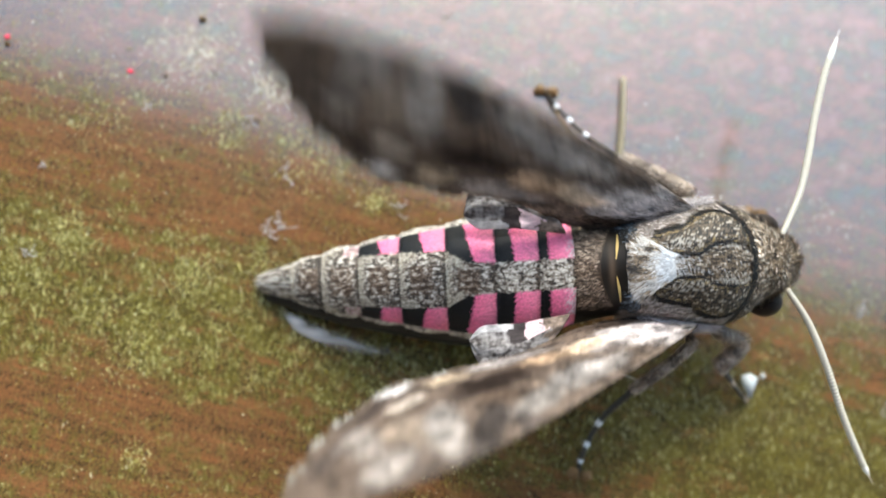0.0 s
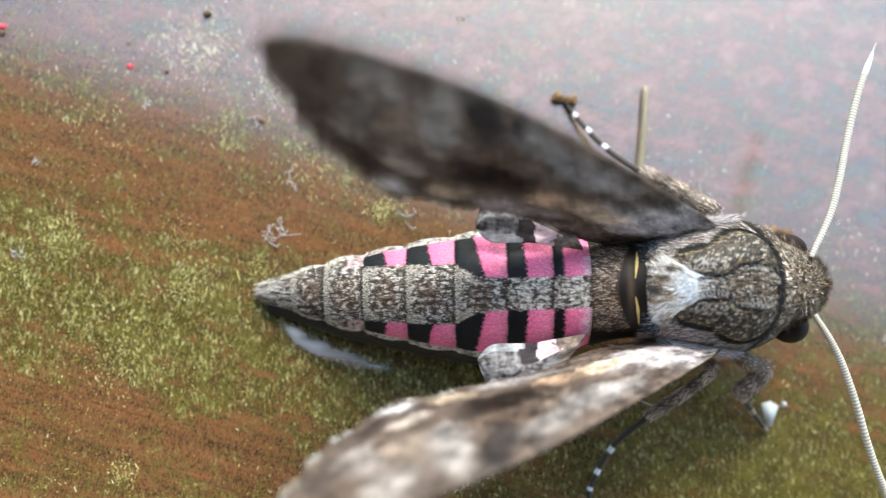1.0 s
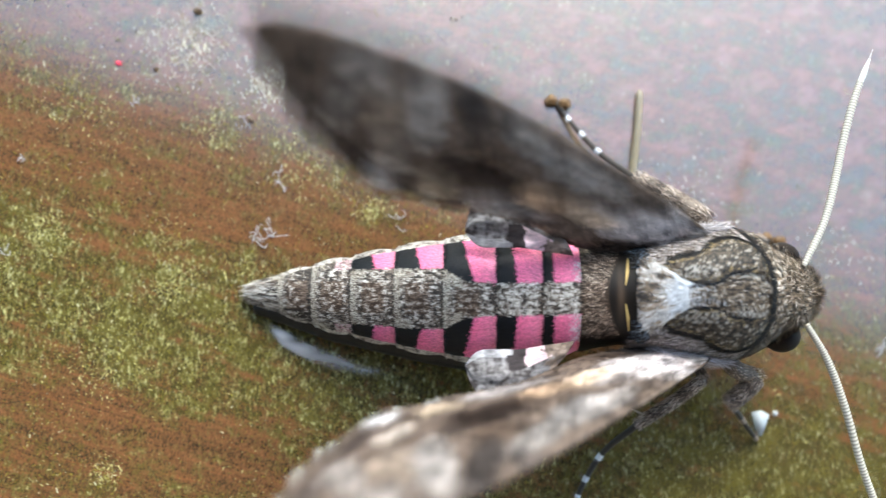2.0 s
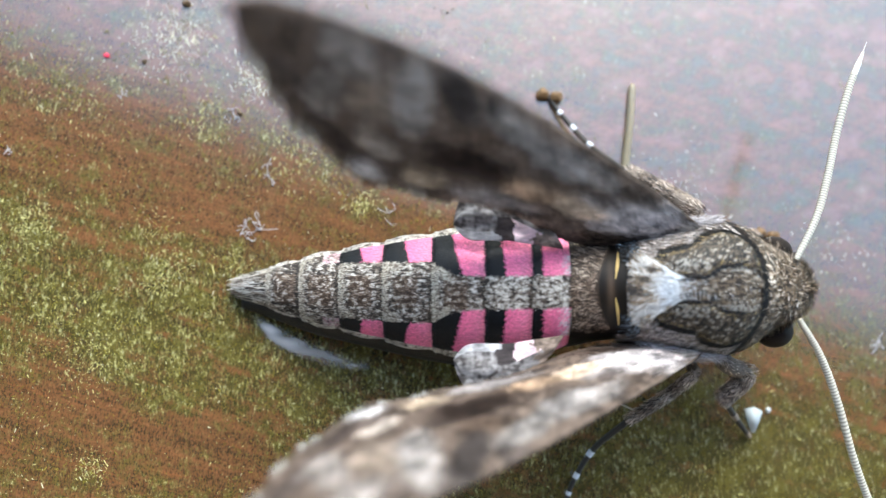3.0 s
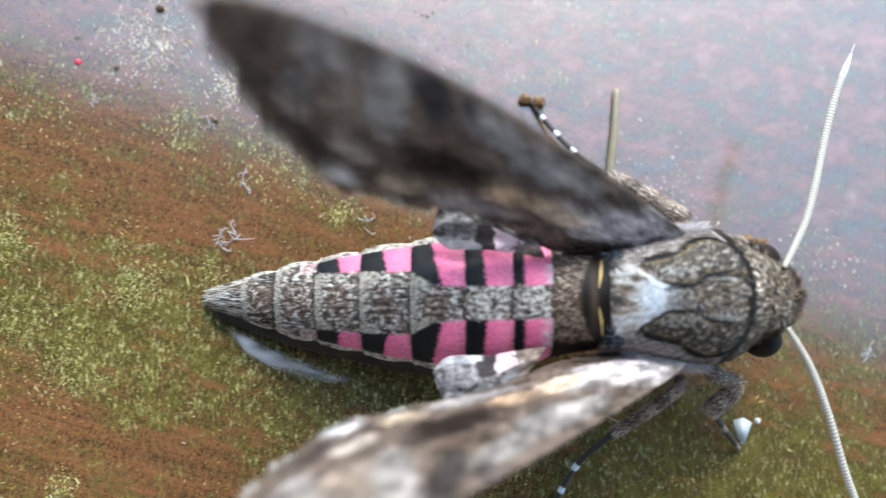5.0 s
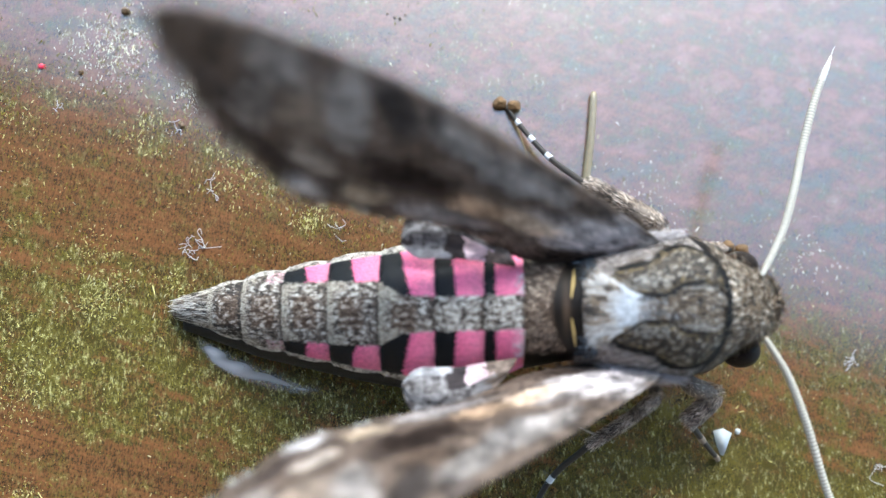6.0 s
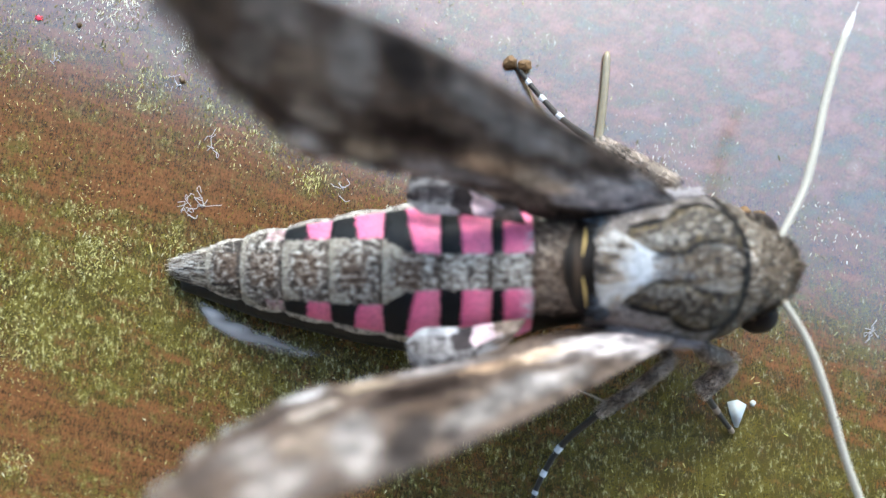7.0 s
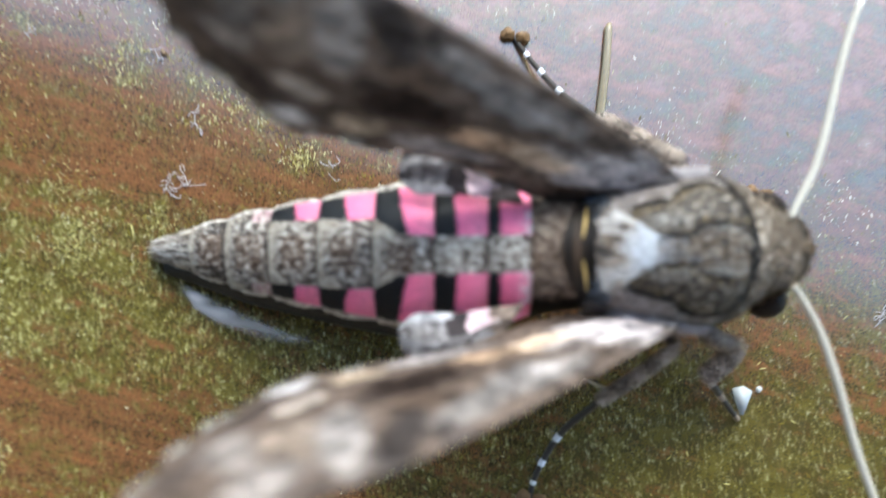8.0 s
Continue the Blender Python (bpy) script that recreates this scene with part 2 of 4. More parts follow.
def build_board():
    """A thick old plank on a low wall; fine in the middle, plain outside."""
    xs = np.r_[-600, -300, -120, np.arange(-70, 70.1, 2.0), 120, 300, 600]
    ys = np.r_[-150, -90, np.arange(-50, 50.1, 2.0), 90, 150]
    nx, ny = len(xs), len(ys)
    verts = [(x, y, board_height(min(max(x, -70), 70), min(max(y, -50), 50))) for x in xs for y in ys]
    faces = [f[::-1] for f in grid_faces(nx, ny)]
    rim = [i * ny for i in range(nx)] + [(nx - 1) * ny + j for j in range(1, ny)]
    rim += [i * ny + ny - 1 for i in range(nx - 2, -1, -1)] + [j for j in range(ny - 2, 0, -1)]
    base = len(verts)
    verts += [(verts[i][0], verts[i][1], -52.0) for i in rim]
    m = len(rim)
    faces += [(rim[k], base + k, base + (k + 1) % m, rim[(k + 1) % m])[::-1] for k in range(m)]
    faces.append(tuple(base + k for k in range(m)))
    ob = new("plank", mesh_from("plank", verts, faces, M_BOARD))
    bm = bmesh.new()
    bm.from_mesh(ob.data)
    bmesh.ops.recalc_face_normals(bm, faces=bm.faces)
    bm.to_mesh(ob.data)
    bm.free()
    ob.matrix_world = pose(0, 0, 0, 0, 0, 0)
    return tagged(ob, "glossy brown wooden plank filmed with green algae", "plank", kind="structure")


def box_mesh(name, size, material, bevel=0.0):
    bm = bmesh.new()
    bmesh.ops.create_cube(bm, size=1.0, matrix=Matrix.Diagonal((*size, 1)))
    if bevel:
        bmesh.ops.bevel(bm, geom=bm.edges[:], offset=bevel, segments=2, affect="EDGES")
    me = bpy.data.meshes.new(name)
    bm.to_mesh(me)
    bm.free()
    me.materials.append(material)
    return me


HELPER_TURN = -15.0


def build_surroundings():
    build_board()
    turn = pose(0, 0, 0, 0, 0, HELPER_TURN)
    low = new("wall_low", box_mesh("wall_low", (1.3, 0.24, 0.85), M_WALL, 0.01))
    low.location = (0, 0, -0.052 - 0.425)
    tagged(low, "pale ochre plastered low wall under the plank", "wall", kind="structure")
    # unseen dark slab, added so the near plank mirrors no sky
    blocker = new("ceiling", box_mesh("ceiling", (8.0, 3.0, 0.16), M_BLOCKER, 0.01))
    blocker.matrix_world = turn @ pose(0, 0.88 - 1.5, 2.40 + 0.08)
    tagged(blocker, "dark unseen slab added to block sky from the plank's reflection", "ceiling", kind="structure")
    # unseen wall, added to bounce warm light onto the moth
    back = new("bounce_wall", box_mesh("bounce_wall", (8.0, 0.2, 3.3), M_WALL, 0.01))
    back.matrix_world = turn @ pose(0, -2.6, 0.75)
    tagged(back, "pale ochre unseen wall added to bounce warm light", "wall", kind="structure")
    bm = bmesh.new()
    bmesh.ops.create_grid(bm, x_segments=24, y_segments=24, size=400.0)
    me = bpy.data.meshes.new("ground")
    bm.to_mesh(me)
    bm.free()
    me.materials.append(M_GROUND)
    ground = new("ground", me)
    ground.location.z = -0.88
    tagged(ground, "dull soil and grass ground", "ground", kind="structure")


# ------------------------------------------------------------------ the moth's body
# x runs from the tail tip to the brow, y to the moth's left, z up; millimetres
def spread(x, xs, ys):
    return float(np.interp(x, xs, ys))


BX = [0.0, 1.0, 3.1, 5.5, 8.0, 10.5, 13.0, 15.5, 18.0, 20.5, 23.0, 26.0, 28.5, 31.0, 33.0, 35.0, 37.5, 40.0, 42.5, 44.0, 45.2, 46.5, 48.0, 49.3, 50.4]
BW = [0.55, 0.95, 1.6, 2.35, 3.1, 3.6, 4.15, 4.65, 5.1, 5.45, 5.55, 5.3, 4.9, 4.45, 4.2, 4.3, 4.7, 5.3, 5.5, 5.2, 4.6, 3.75, 3.1, 2.4, 0.9]
BH = [0.45, 0.8, 1.35, 1.9, 2.5, 3.0, 3.5, 3.9, 4.3, 4.6, 4.7, 4.6, 4.5, 4.4, 4.4, 4.7, 5.0, 5.2, 5.1, 4.8, 4.3, 3.8, 3.2, 2.4, 0.9]
BZ = [2.4, 2.5, 2.95, 3.4, 3.75, 4.1, 4.4, 4.65, 4.85, 5.05, 5.2, 5.45, 5.7, 6.0, 6.3, 6.5, 6.6, 6.6, 6.4, 6.3, 6.2, 6.0, 5.9, 5.8, 5.8]
BY = [0.0, -0.02, -0.05, -0.15, -0.25, -0.28, -0.32, -0.38, -0.42, -0.45, -0.45, -0.4, -0.35, -0.25, -0.15, -0.1, -0.1, -0.1, -0.1, -0.05, 0.0, 0.0, 0.0, 0.0, 0.0]
SEAMS = [0.0, 3.57, 6.7, 10.33, 14.16, 18.35, 22.74, 26.6, 29.84]
SPLIT = {3: 8.9, 4: 12.3, 5: 16.3, 6: 20.5, 7: 24.3, 8: 27.5}   # where black gives way to pink in each ring


def smooth_of(xs, ys):
    xs, ys = np.array(xs), np.array(ys)
    fine = np.linspace(xs[0], xs[-1], 400)
    line = np.interp(fine, xs, ys)
    k = np.hanning(23)
    pad = np.pad(line, 11, mode="edge")
    soft = np.convolve(pad, k / k.sum(), "valid")
    soft[:4], soft[-4:] = line[:4], line[-4:]
    return fine, soft


F_W, F_H, F_Z, F_Y = (smooth_of(BX, b) for b in (BW, BH, BZ, BY))


def skin(x, a, lift=0.0):
    """A place on the body at x and the angle a from the ridge, and the outward normal there."""
    w, h = np.interp(x, *F_W) + lift, np.interp(x, *F_H) + lift
    y0, z0 = np.interp(x, *F_Y), np.interp(x, *F_Z)
    p = np.array([x, y0 + w * math.sin(a), z0 + h * math.cos(a)])
    slope = (np.interp(x + 0.3, *F_W) - np.interp(x - 0.3, *F_W)) / 0.6
    nrm = np.array([-slope, math.sin(a) / max(w, 0.1), math.cos(a) / max(h, 0.1)])
    nrm[1:] /= np.linalg.norm(nrm[1:]) + 1e-9
    return p, nrm / np.linalg.norm(nrm)


PALE, GREY, DUSK = np.array((0.80, 0.75, 0.68)), np.array((0.24, 0.185, 0.145)), np.array((0.035, 0.028, 0.024))
PINK, INK, CREAM = np.array((1.0, 0.21, 0.41)), np.array((0.006, 0.007, 0.010)), np.array((0.74, 0.67, 0.56))
ROSE, SNOW, BARK = np.array((0.86, 0.52, 0.58)), np.array((0.84, 0.85, 0.88)), np.array((0.13, 0.085, 0.055))


def salt(p_pale, p_dark, x=None, y=0.0):
    """A pepper-and-salt scale; with a place, pale and dark gather in small tufts."""
    r = rng.random()
    if x is not None:
        tuft = noise.noise(Vector((x * 1.9, y * 3.2, 7.0))) + 0.8 * noise.noise(Vector((x * 4.2, y * 6.0, 1.0)))
        r = min(1.0, max(0.0, 0.5 - 0.70 * tuft + 0.65 * (r - 0.5)))
    # pale runs over into grey, and grey into dark
    k = max(0.0, min(1.0, 0.5 + 3.0 * (p_pale - r)))
    d = max(0.0, min(1.0, 0.5 + 3.0 * (r - 1 + p_dark)))
    return (PALE * k + GREY * (1 - k)) * (1 - d) + DUSK * d


def abdomen_tint(x, y, a):
    ring = int(np.searchsorted(SEAMS, x, side="right"))
    x0, x1 = SEAMS[ring - 1], SEAMS[min(ring, 8)]
    dy = abs(y - np.interp(x, *F_Y))
    w = np.interp(x, *F_W)
    jit = rng.normal(0, 0.055)
    # underside shade put into the tint, so its mirror image turns dark
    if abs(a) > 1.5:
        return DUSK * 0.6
    if dy > 0.915 * w and x < 21:
        return salt(0.6, 0.15, x, y)
    if ring == 2 and dy > 0.5 * w and x1 - x < 1.5 + 0.6 * noise.noise(Vector((x, y * 2.0, 5.0))) and rng.random() < 0.6:
        return DUSK
    band = spread(x, [0, 6.0, 9.0, 11, 14.2, 18.3, 20.3, 22.7, 26.6, 29.8], [9, 4, 2.3, 2.35, 2.5, 2.55, 1.5, 1.35, 1.35, 1.3]) + jit
    if dy > band and ring in SPLIT:
        split = SPLIT[ring] + jit + -{4: 0.22, 5: 0.28, 6: 0.26, 7: 0.1}.get(ring, 0.0) * (dy - 3.2)
        if x > split:
            if ring == 3:
                return ROSE * 0.8 if rng.random() < 0.45 else salt(0.4, 0.2, x, y)
            if ring == 8 and x > 29.8 - (0.9 if y > 0 else 1.3) * rng.random() ** 2 and 1.3 < dy < (2.9 if y > 0 else 3.6):
                return SNOW
            pale = 0.4 * (x - split) / (x1 - split) * rng.uniform(0.4, 1.0)
            return PINK * (1 - pale) + ROSE * pale
        if ring == 3 and rng.random() < 0.35:
            return GREY
        return INK
    if x < 3.57:
        return salt(0.5, 0.2, x, y)
    if x - x0 < 0.36 * (x1 - x0) and band - 0.75 < dy + 0.3 * noise.noise(Vector((x * 2.0, y * 2.0, 3.0))) and x < 22.7:
        return CREAM * rng.uniform(0.55, 1.1) if rng.random() < 0.6 else GREY * rng.uniform(0.5, 1.2)
    if x - x0 < 0.6 and ring < 7:
        return CREAM * rng.uniform(0.7, 1.1) if rng.random() < 0.55 else GREY * rng.uniform(0.4, 1.0)
    # dark front edge paints the shadow under the next ring's fringe
    if x1 - x < 0.28 + 0.25 * noise.noise(Vector((x0, y * 1.5, 0.0))):
        return DUSK * 0.8 if rng.random() < 0.7 else GREY
    if x > 23:
        return salt(0.42, 0.30, x, y)
    return salt(0.26, 0.40, x, y) if abs(x - x0 - 2.0) > 1.0 or dy > 1.3 else salt(0.10, 0.50, x, y) + np.array((0.03, 0.012, 0.002))


def thorax_zone(x, y):
    """Which of the thorax's markings lies at (x, y)."""
    d = abs(y + 0.05)
    if x < 33.85 - 0.04 * d * d + 0.16 * d:
        return "yellow" if abs(x - 32.9 - 0.22 * d + 0.012 * d * d) < 0.125 - 0.07 * abs(d - 1.9) and 0.8 < d < 3.0 else "cuff"
    tuft = spread(x, [33.8, 34.4, 35.4, 36.3, 37.7, 40.4], [1.9, 2.25, 2.75, 2.1, 1.15, 0.95])
    rim = spread(x, [36.2, 36.8, 39.5, 40.2, 41, 42.3, 43.3, 44.3, 45.2], [2.0, 2.9, 3.5, 4.15, 4.5, 4.6, 4.35, 3.5, 1.5])
    core = spread(x, [36.3, 37.7, 39, 40.4, 41.5, 43.5, 45], [2.1, 1.15, 1.0, 1.05, 1.75, 1.95, 1.6])
    neck = x - (45.25 - 2.0 * (y / 5.2) ** 2)
    if abs(neck) < 0.27 + 0.1 * noise.noise(Vector((y * 1.3, 2.0, 0.0))):
        return "line"
    if neck > 0:
        return "collar"
    if d < tuft and x < 38.0 + 0.9 * noise.noise(Vector((0.0, y * 3.0, 1.0))):
        return "tuft"
    if x < 36.3:
        return "edge" if d < 3.75 and x < 35.2 else "fringe"
    if d < core - 0.1:
        return "disc"
    if d < core + 0.14 and x < 43.5:
        return "line"
    if d < rim - 0.22:
        return "tegula"
    return "line" if d < rim + 0.22 else "fringe"


def strand(level, x, y):
    """Golden-brown and black hair, combed into locks along the body."""
    lock = 0.8 * noise.noise(Vector((x * 1.8, y * 6.0, 6.0))) + 0.6 * noise.noise(Vector((x * 4.0, y * 12.0, 2.0))) + rng.normal(0, 0.2)
    c = (0.74, 0.66, 0.57) if lock > 0.42 else (0.185, 0.135, 0.09) if lock > -0.02 else (0.022, 0.017, 0.014)
    return np.array(c) * level * rng.uniform(0.85, 1.55)


def thorax_tint(x, y, a):
    zone = thorax_zone(x, y)
    r = rng.random()
    if zone == "cuff":
        return BARK * (0.06 + 0.45 * math.exp(-((x - 32.7) / 0.3) ** 2 - (y / 1.9) ** 2))
    if zone == "yellow":
        return np.array((0.62, 0.44, 0.16))
    if zone == "tuft":
        lock = noise.noise(Vector((x * 0.7, y * 2.6, 4.0))) + rng.normal(0, 0.13) + 0.24 * (x - 35.9) / 1.5 - 0.22 * math.exp(-y * y) * (x < 36.3)
        if lock < -0.42:
            return np.array((0.07, 0.06, 0.055))
        if lock < -0.12:
            return np.array((0.42, 0.32, 0.23)) * rng.uniform(0.5, 1.2)
        if abs(y) < 1.1 and x < 36.2 and r < 0.4:
            return np.array((0.36, 0.27, 0.19)) * rng.uniform(0.5, 1.3)
        return (np.array((0.82, 0.85, 0.90)) if x > 36.4 + 0.4 * abs(y) else np.array((0.88, 0.85, 0.82))) * rng.uniform(0.7, 1.1)
    if zone == "edge":
        return INK if r < 0.72 else np.array((0.24, 0.31, 0.40))
    if zone == "line":
        return INK * rng.uniform(0.6, 1.3) if r < 0.88 else BARK * rng.uniform(0.3, 1.0)
    if zone == "disc":
        k = min(1.0, max(0.0, (x - 37.6) / 3.4)) + 0.45 * noise.noise(Vector((x * 0.35, y * 5.0, 9.0)))
        if abs(y) > 1.35 and x > 41.3:
            return PALE * rng.uniform(0.35, 0.9) if r < 0.4 else strand(0.8, x, y)
        return SNOW * 0.78 if r > k + 0.12 else strand(0.9, x, y)
    if zone == "tegula":
        if 37.6 < x < 40.3 and abs(abs(y) - 1.75) < 0.4 and r < 0.45:
            return PALE * rng.uniform(0.3, 0.75)
        # golden hairs beside the black seams
        if any(thorax_zone(x + ox, y + oy) == "line" for ox, oy in ((0.3, 0.0), (-0.3, 0.0), (0.0, 0.3), (0.0, -0.3))) and r < 0.28:
            return np.array((0.40, 0.29, 0.13)) * rng.uniform(0.4, 1.2)
        return strand(0.64, x, y)
    if zone == "collar":
        return strand(1.15, x, y)
    return np.array((0.62, 0.55, 0.52)) * rng.uniform(0.45, 1.2) if r < 0.62 else GREY * rng.uniform(0.3, 1.1)


def head_tint(x, y, a):
    if 46.0 < x < 46.4 and rng.random() < 0.12:
        return PALE * 0.8
    return strand(1.5, x, y)


def shell(pile, x0, x1, tint, nx, na=72, lift=0.0, swell=0.0):
    """A ring of skin from x0 to x1, a little swollen towards its hind edge."""
    verts, cols = [], []
    for i in range(nx):
        u = i / (nx - 1)
        x = x0 + (x1 - x0) * u
        up = lift + swell * (math.sin(math.pi * min(1.0, u * 1.0 + 0.12)) - 0.35)
        for j in range(na):
            a = 2 * math.pi * j / na - math.pi
            p, _ = skin(x, a, up)
            verts.append(p)
            cols.append(tint(min(max(x, x0 + 0.01), x1 - 0.01), p[1], a))
    faces = [f[::-1] for f in grid_faces(nx, na, True)]
    faces += [tuple(range(na)), tuple(range(len(verts) - na, len(verts)))[::-1]]
    pile.add(verts, faces, cols)


def pelt(pile, x0, x1, tint, count, length, width, lean=0.2, swell=0.0, flow=None, reach=2.0, keep=None, lift=0.0):
    """Scales over the skin between x0 and x1. flow gives the way of the hairs; the default is tailwards."""
    for _ in range(count):
        x = rng.uniform(x0, x1)
        a = rng.uniform(-reach, reach)
        u = (x - x0) / (x1 - x0)
        up = lift + swell * (math.sin(math.pi * min(1.0, u + 0.12)) - 0.35)
        p, nrm = skin(x, a, up)
        if keep and not keep(x, p[1]):
            continue
        back = lift + swell * (math.sin(math.pi * min(1.0, u - 0.2 / (x1 - x0) + 0.12)) - 0.35)
        q, _ = skin(x - 0.2, a, back)
        way = q - p if flow is None else np.array(flow(x, p[1]))
        way = way / np.linalg.norm(way)
        side = np.cross(way, nrm)
        way = way + side * rng.normal(0, 0.15) + nrm * max(0.02, rng.normal(lean, 0.1))
        way /= np.linalg.norm(way)
        c = tint(x, p[1], a)
        scale_piece(pile, p - nrm * 0.02, way, nrm, rng.uniform(*length), rng.uniform(*width), c)


def waist(y):
    """The curved edge where the waist's hairs meet the dark cuff."""
    return min(33.2, 31.75 + 0.11 * (y + 0.1) ** 2)


def dull(tint):
    """The skin under the scales: dark, but pink and black where the bands are."""
    def skin_tint(x, y, a):
        c = tint(x, y, a)
        return c if c[0] > 2.2 * c[1] or c.max() < 0.03 else DUSK * 1.4
    return skin_tint


def build_moth():
    moth = new("hawk_moth")
    moth.empty_display_size = 0.01
    tagged(moth, "grey hawk moth with pink and black banded abdomen, on the plank", "moth")
    moth.matrix_world = pose(-18.36 * MM, -3.08 * MM, 0, 0, 0, 2.03)

    core = Pile()
    shell(core, 29.6, 34.3, lambda x, y, a: BARK * (0.3 if abs(y) < 3.3 else 0.08) if x < waist(y) else thorax_tint(x, y, a), 150, 220)
    pelt(core, 29.9, 33.2, lambda x, y, a: (salt(0.22, 0.42) * np.array((1.0, 0.84, 0.72))) if abs(y) < 3.1 + 0.6 * rng.random() else BARK * 0.1, 8000, (0.3, 0.65), (0.028, 0.05), 0.2, keep=lambda x, y: x < waist(y))
    abdomen = part("abdomen", core.mesh("abdomen", M_PELT), moth)
    for ring in range(1, 9):
        x0, x1 = SEAMS[ring - 1], SEAMS[ring]
        pile = Pile()
        puff = 0.0 if ring == 1 else 0.28
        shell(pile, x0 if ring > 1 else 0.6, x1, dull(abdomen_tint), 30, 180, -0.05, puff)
        area = (x1 - x0) * 2.6 * np.interp((x0 + x1) / 2, *F_W)
        if ring == 1:
            pelt(pile, 1.0, x1 + 0.4, abdomen_tint, 700, (1.2, 1.8), (0.05, 0.11), 0.03, reach=2.6)
        else:
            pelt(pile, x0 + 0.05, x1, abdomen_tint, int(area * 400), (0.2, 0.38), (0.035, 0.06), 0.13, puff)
            pelt(pile, x0 - 0.02, x0 + 0.35, abdomen_tint, int(area * 18), (0.2, 0.36), (0.03, 0.05), 0.25, puff)
        part("tergite", pile.mesh("tergite", M_PELT), abdomen)

    # black shell slid sideways to draw the shade and reflection below the abdomen
    pile = Pile()
    shell(pile, 0.9, 24.0, lambda x, y, a: DUSK * rng.uniform(0.2, 0.6), 60, 40)
    me = pile.mesh("shade_shell", M_PELT)
    me.transform(Matrix.Translation((0, -1.0 * MM, 0)) @ Matrix.Diagonal((1, 1, 0.72, 1)))
    part("shade_shell", me, moth, "black underside shell standing in for shade below the abdomen")

    pile = Pile()
    shell(pile, 34.25, 45.32, thorax_tint, 110, 130)
    zone_is = lambda *z: (lambda x, y: thorax_zone(x, y) in z)
    pelt(pile, 33.4, 45.7, thorax_tint, 17000, (0.45, 0.9), (0.03, 0.055), 0.12, keep=zone_is("disc", "edge"))
    pelt(pile, 35.5, 45.9, thorax_tint, 24000, (0.3, 0.55), (0.03, 0.06), 0.3, keep=zone_is("line"), lift=0.22, reach=1.7)
    thorax = part("thorax", pile.mesh("thorax", M_PELT), moth)

    def patch(name, zone, side, lift, count, length, width, lean, label, flow=None):
        """A cushion of scales over one marking."""
        p = Pile()
        ok = lambda x, y: thorax_zone(x, y) == zone and (side == 0 or y * side > 0)
        n, m = 90, 120
        ids, verts, cols = {}, [], []
        for i in range(n):
            for j in range(m):
                x, a = 33.2 + 12.2 * i / (n - 1), -1.7 + 3.4 * j / (m - 1)
                q, _ = skin(x, a)
                if ok(x, q[1]):
                    rim = sum(ok(x + ox, q[1] + oy) for ox, oy in ((0.35, 0), (-0.35, 0), (0, 0.35), (0, -0.35)))
                    ids[i, j] = len(verts)
                    verts.append(skin(x, a, lift * (rim / 4.0) ** 0.7 + 0.02)[0])
                    cols.append(thorax_tint(x, q[1], a) * 0.55)
        faces = [(ids[i, j], ids[i, j + 1], ids[i + 1, j + 1], ids[i + 1, j]) for i, j in ids
                 if (i, j + 1) in ids and (i + 1, j) in ids and (i + 1, j + 1) in ids]
        p.add(verts, faces, cols)
        pelt(p, 34.6 if zone == "tuft" else 33.3, 45.3, thorax_tint, count, length, width, lean, reach=1.6, keep=ok, lift=lift * 0.7, flow=flow)
        return part(name, p.mesh(name, M_PELT), thorax, label)

    patch("scale_tuft", "tuft", 0, 0.45, 17000, (0.5, 1.1), (0.035, 0.07), 0.24, "silvery white hair tuft", lambda x, y: (-1.0, 0.28 * y, 0.0))
    for side in (1, -1):
        patch("tegula", "tegula", side, 0.35, 16000, (0.45, 0.85), (0.03, 0.055), 0.12, "dark brown shoulder lappet edged in black")
        patch("shoulder_fringe", "fringe", side, 0.3, 9000, (0.6, 1.1), (0.06, 0.12), 0.3, "pale pinkish grey fringe")
        patch("hair_corner", "edge", side, 0.5, 2500, (0.6, 1.1), (0.06, 0.1), 0.3, "blue-black tuft at the hind corner")
    patch("collar", "collar", 0, 0.2, 9000, (0.35, 0.7), (0.045, 0.085), 0.3, "grey-brown scaled collar")

    for side in (1, -1):
        tuft = Pile()
        line = curve_points([(34.9, 4.3 * side - 0.1, 8.0), (37.0, 4.9 * side - 0.1, 8.6), (39.2, 5.3 * side - 0.1, 8.7), (41.8, 5.5 * side - 0.1, 7.9)], 24)
        tube(tuft, line, [0.42 * math.sin(math.pi * (k + 1.5) / 26) for k in range(24)], [GREY * 0.6] * 24, 10)
        fur(tuft, line, 0.42, 2200, 1.1, lambda u: np.array((0.66, 0.60, 0.60)) * rng.uniform(0.25, 1.15))
        part("wing_root_tuft", tuft.mesh("wing_root_tuft", M_PELT), moth, "pale grey hair tuft at the wing root")

    pile = Pile()
    shell(pile, 45.3, 50.4, head_tint, 34, 90)
    pelt(pile, 45.4, 50.2, head_tint, 6500, (0.5, 1.0), (0.03, 0.06), 0.3)
    pelt(pile, 48.0, 50.3, head_tint, 1500, (0.4, 0.8), (0.03, 0.06), 0.5, flow=lambda x, y: (0.1, 0.5 * y, 0.2))
    pelt(pile, 46.3, 48.2, head_tint, 1200, (0.45, 0.9), (0.03, 0.06), 0.6, flow=lambda x, y: (-0.5, 0.8 * np.sign(y), 0.3))
    head = part("head", pile.mesh("head", M_PELT), moth)
    for side in (1, -1):
        eye = Pile()
        blob(eye, (47.35, 2.95 if side > 0 else -3.72, 5.3), (1.6, 1.42, 1.6), (1, 1, 1), 0.0, 24, 32)
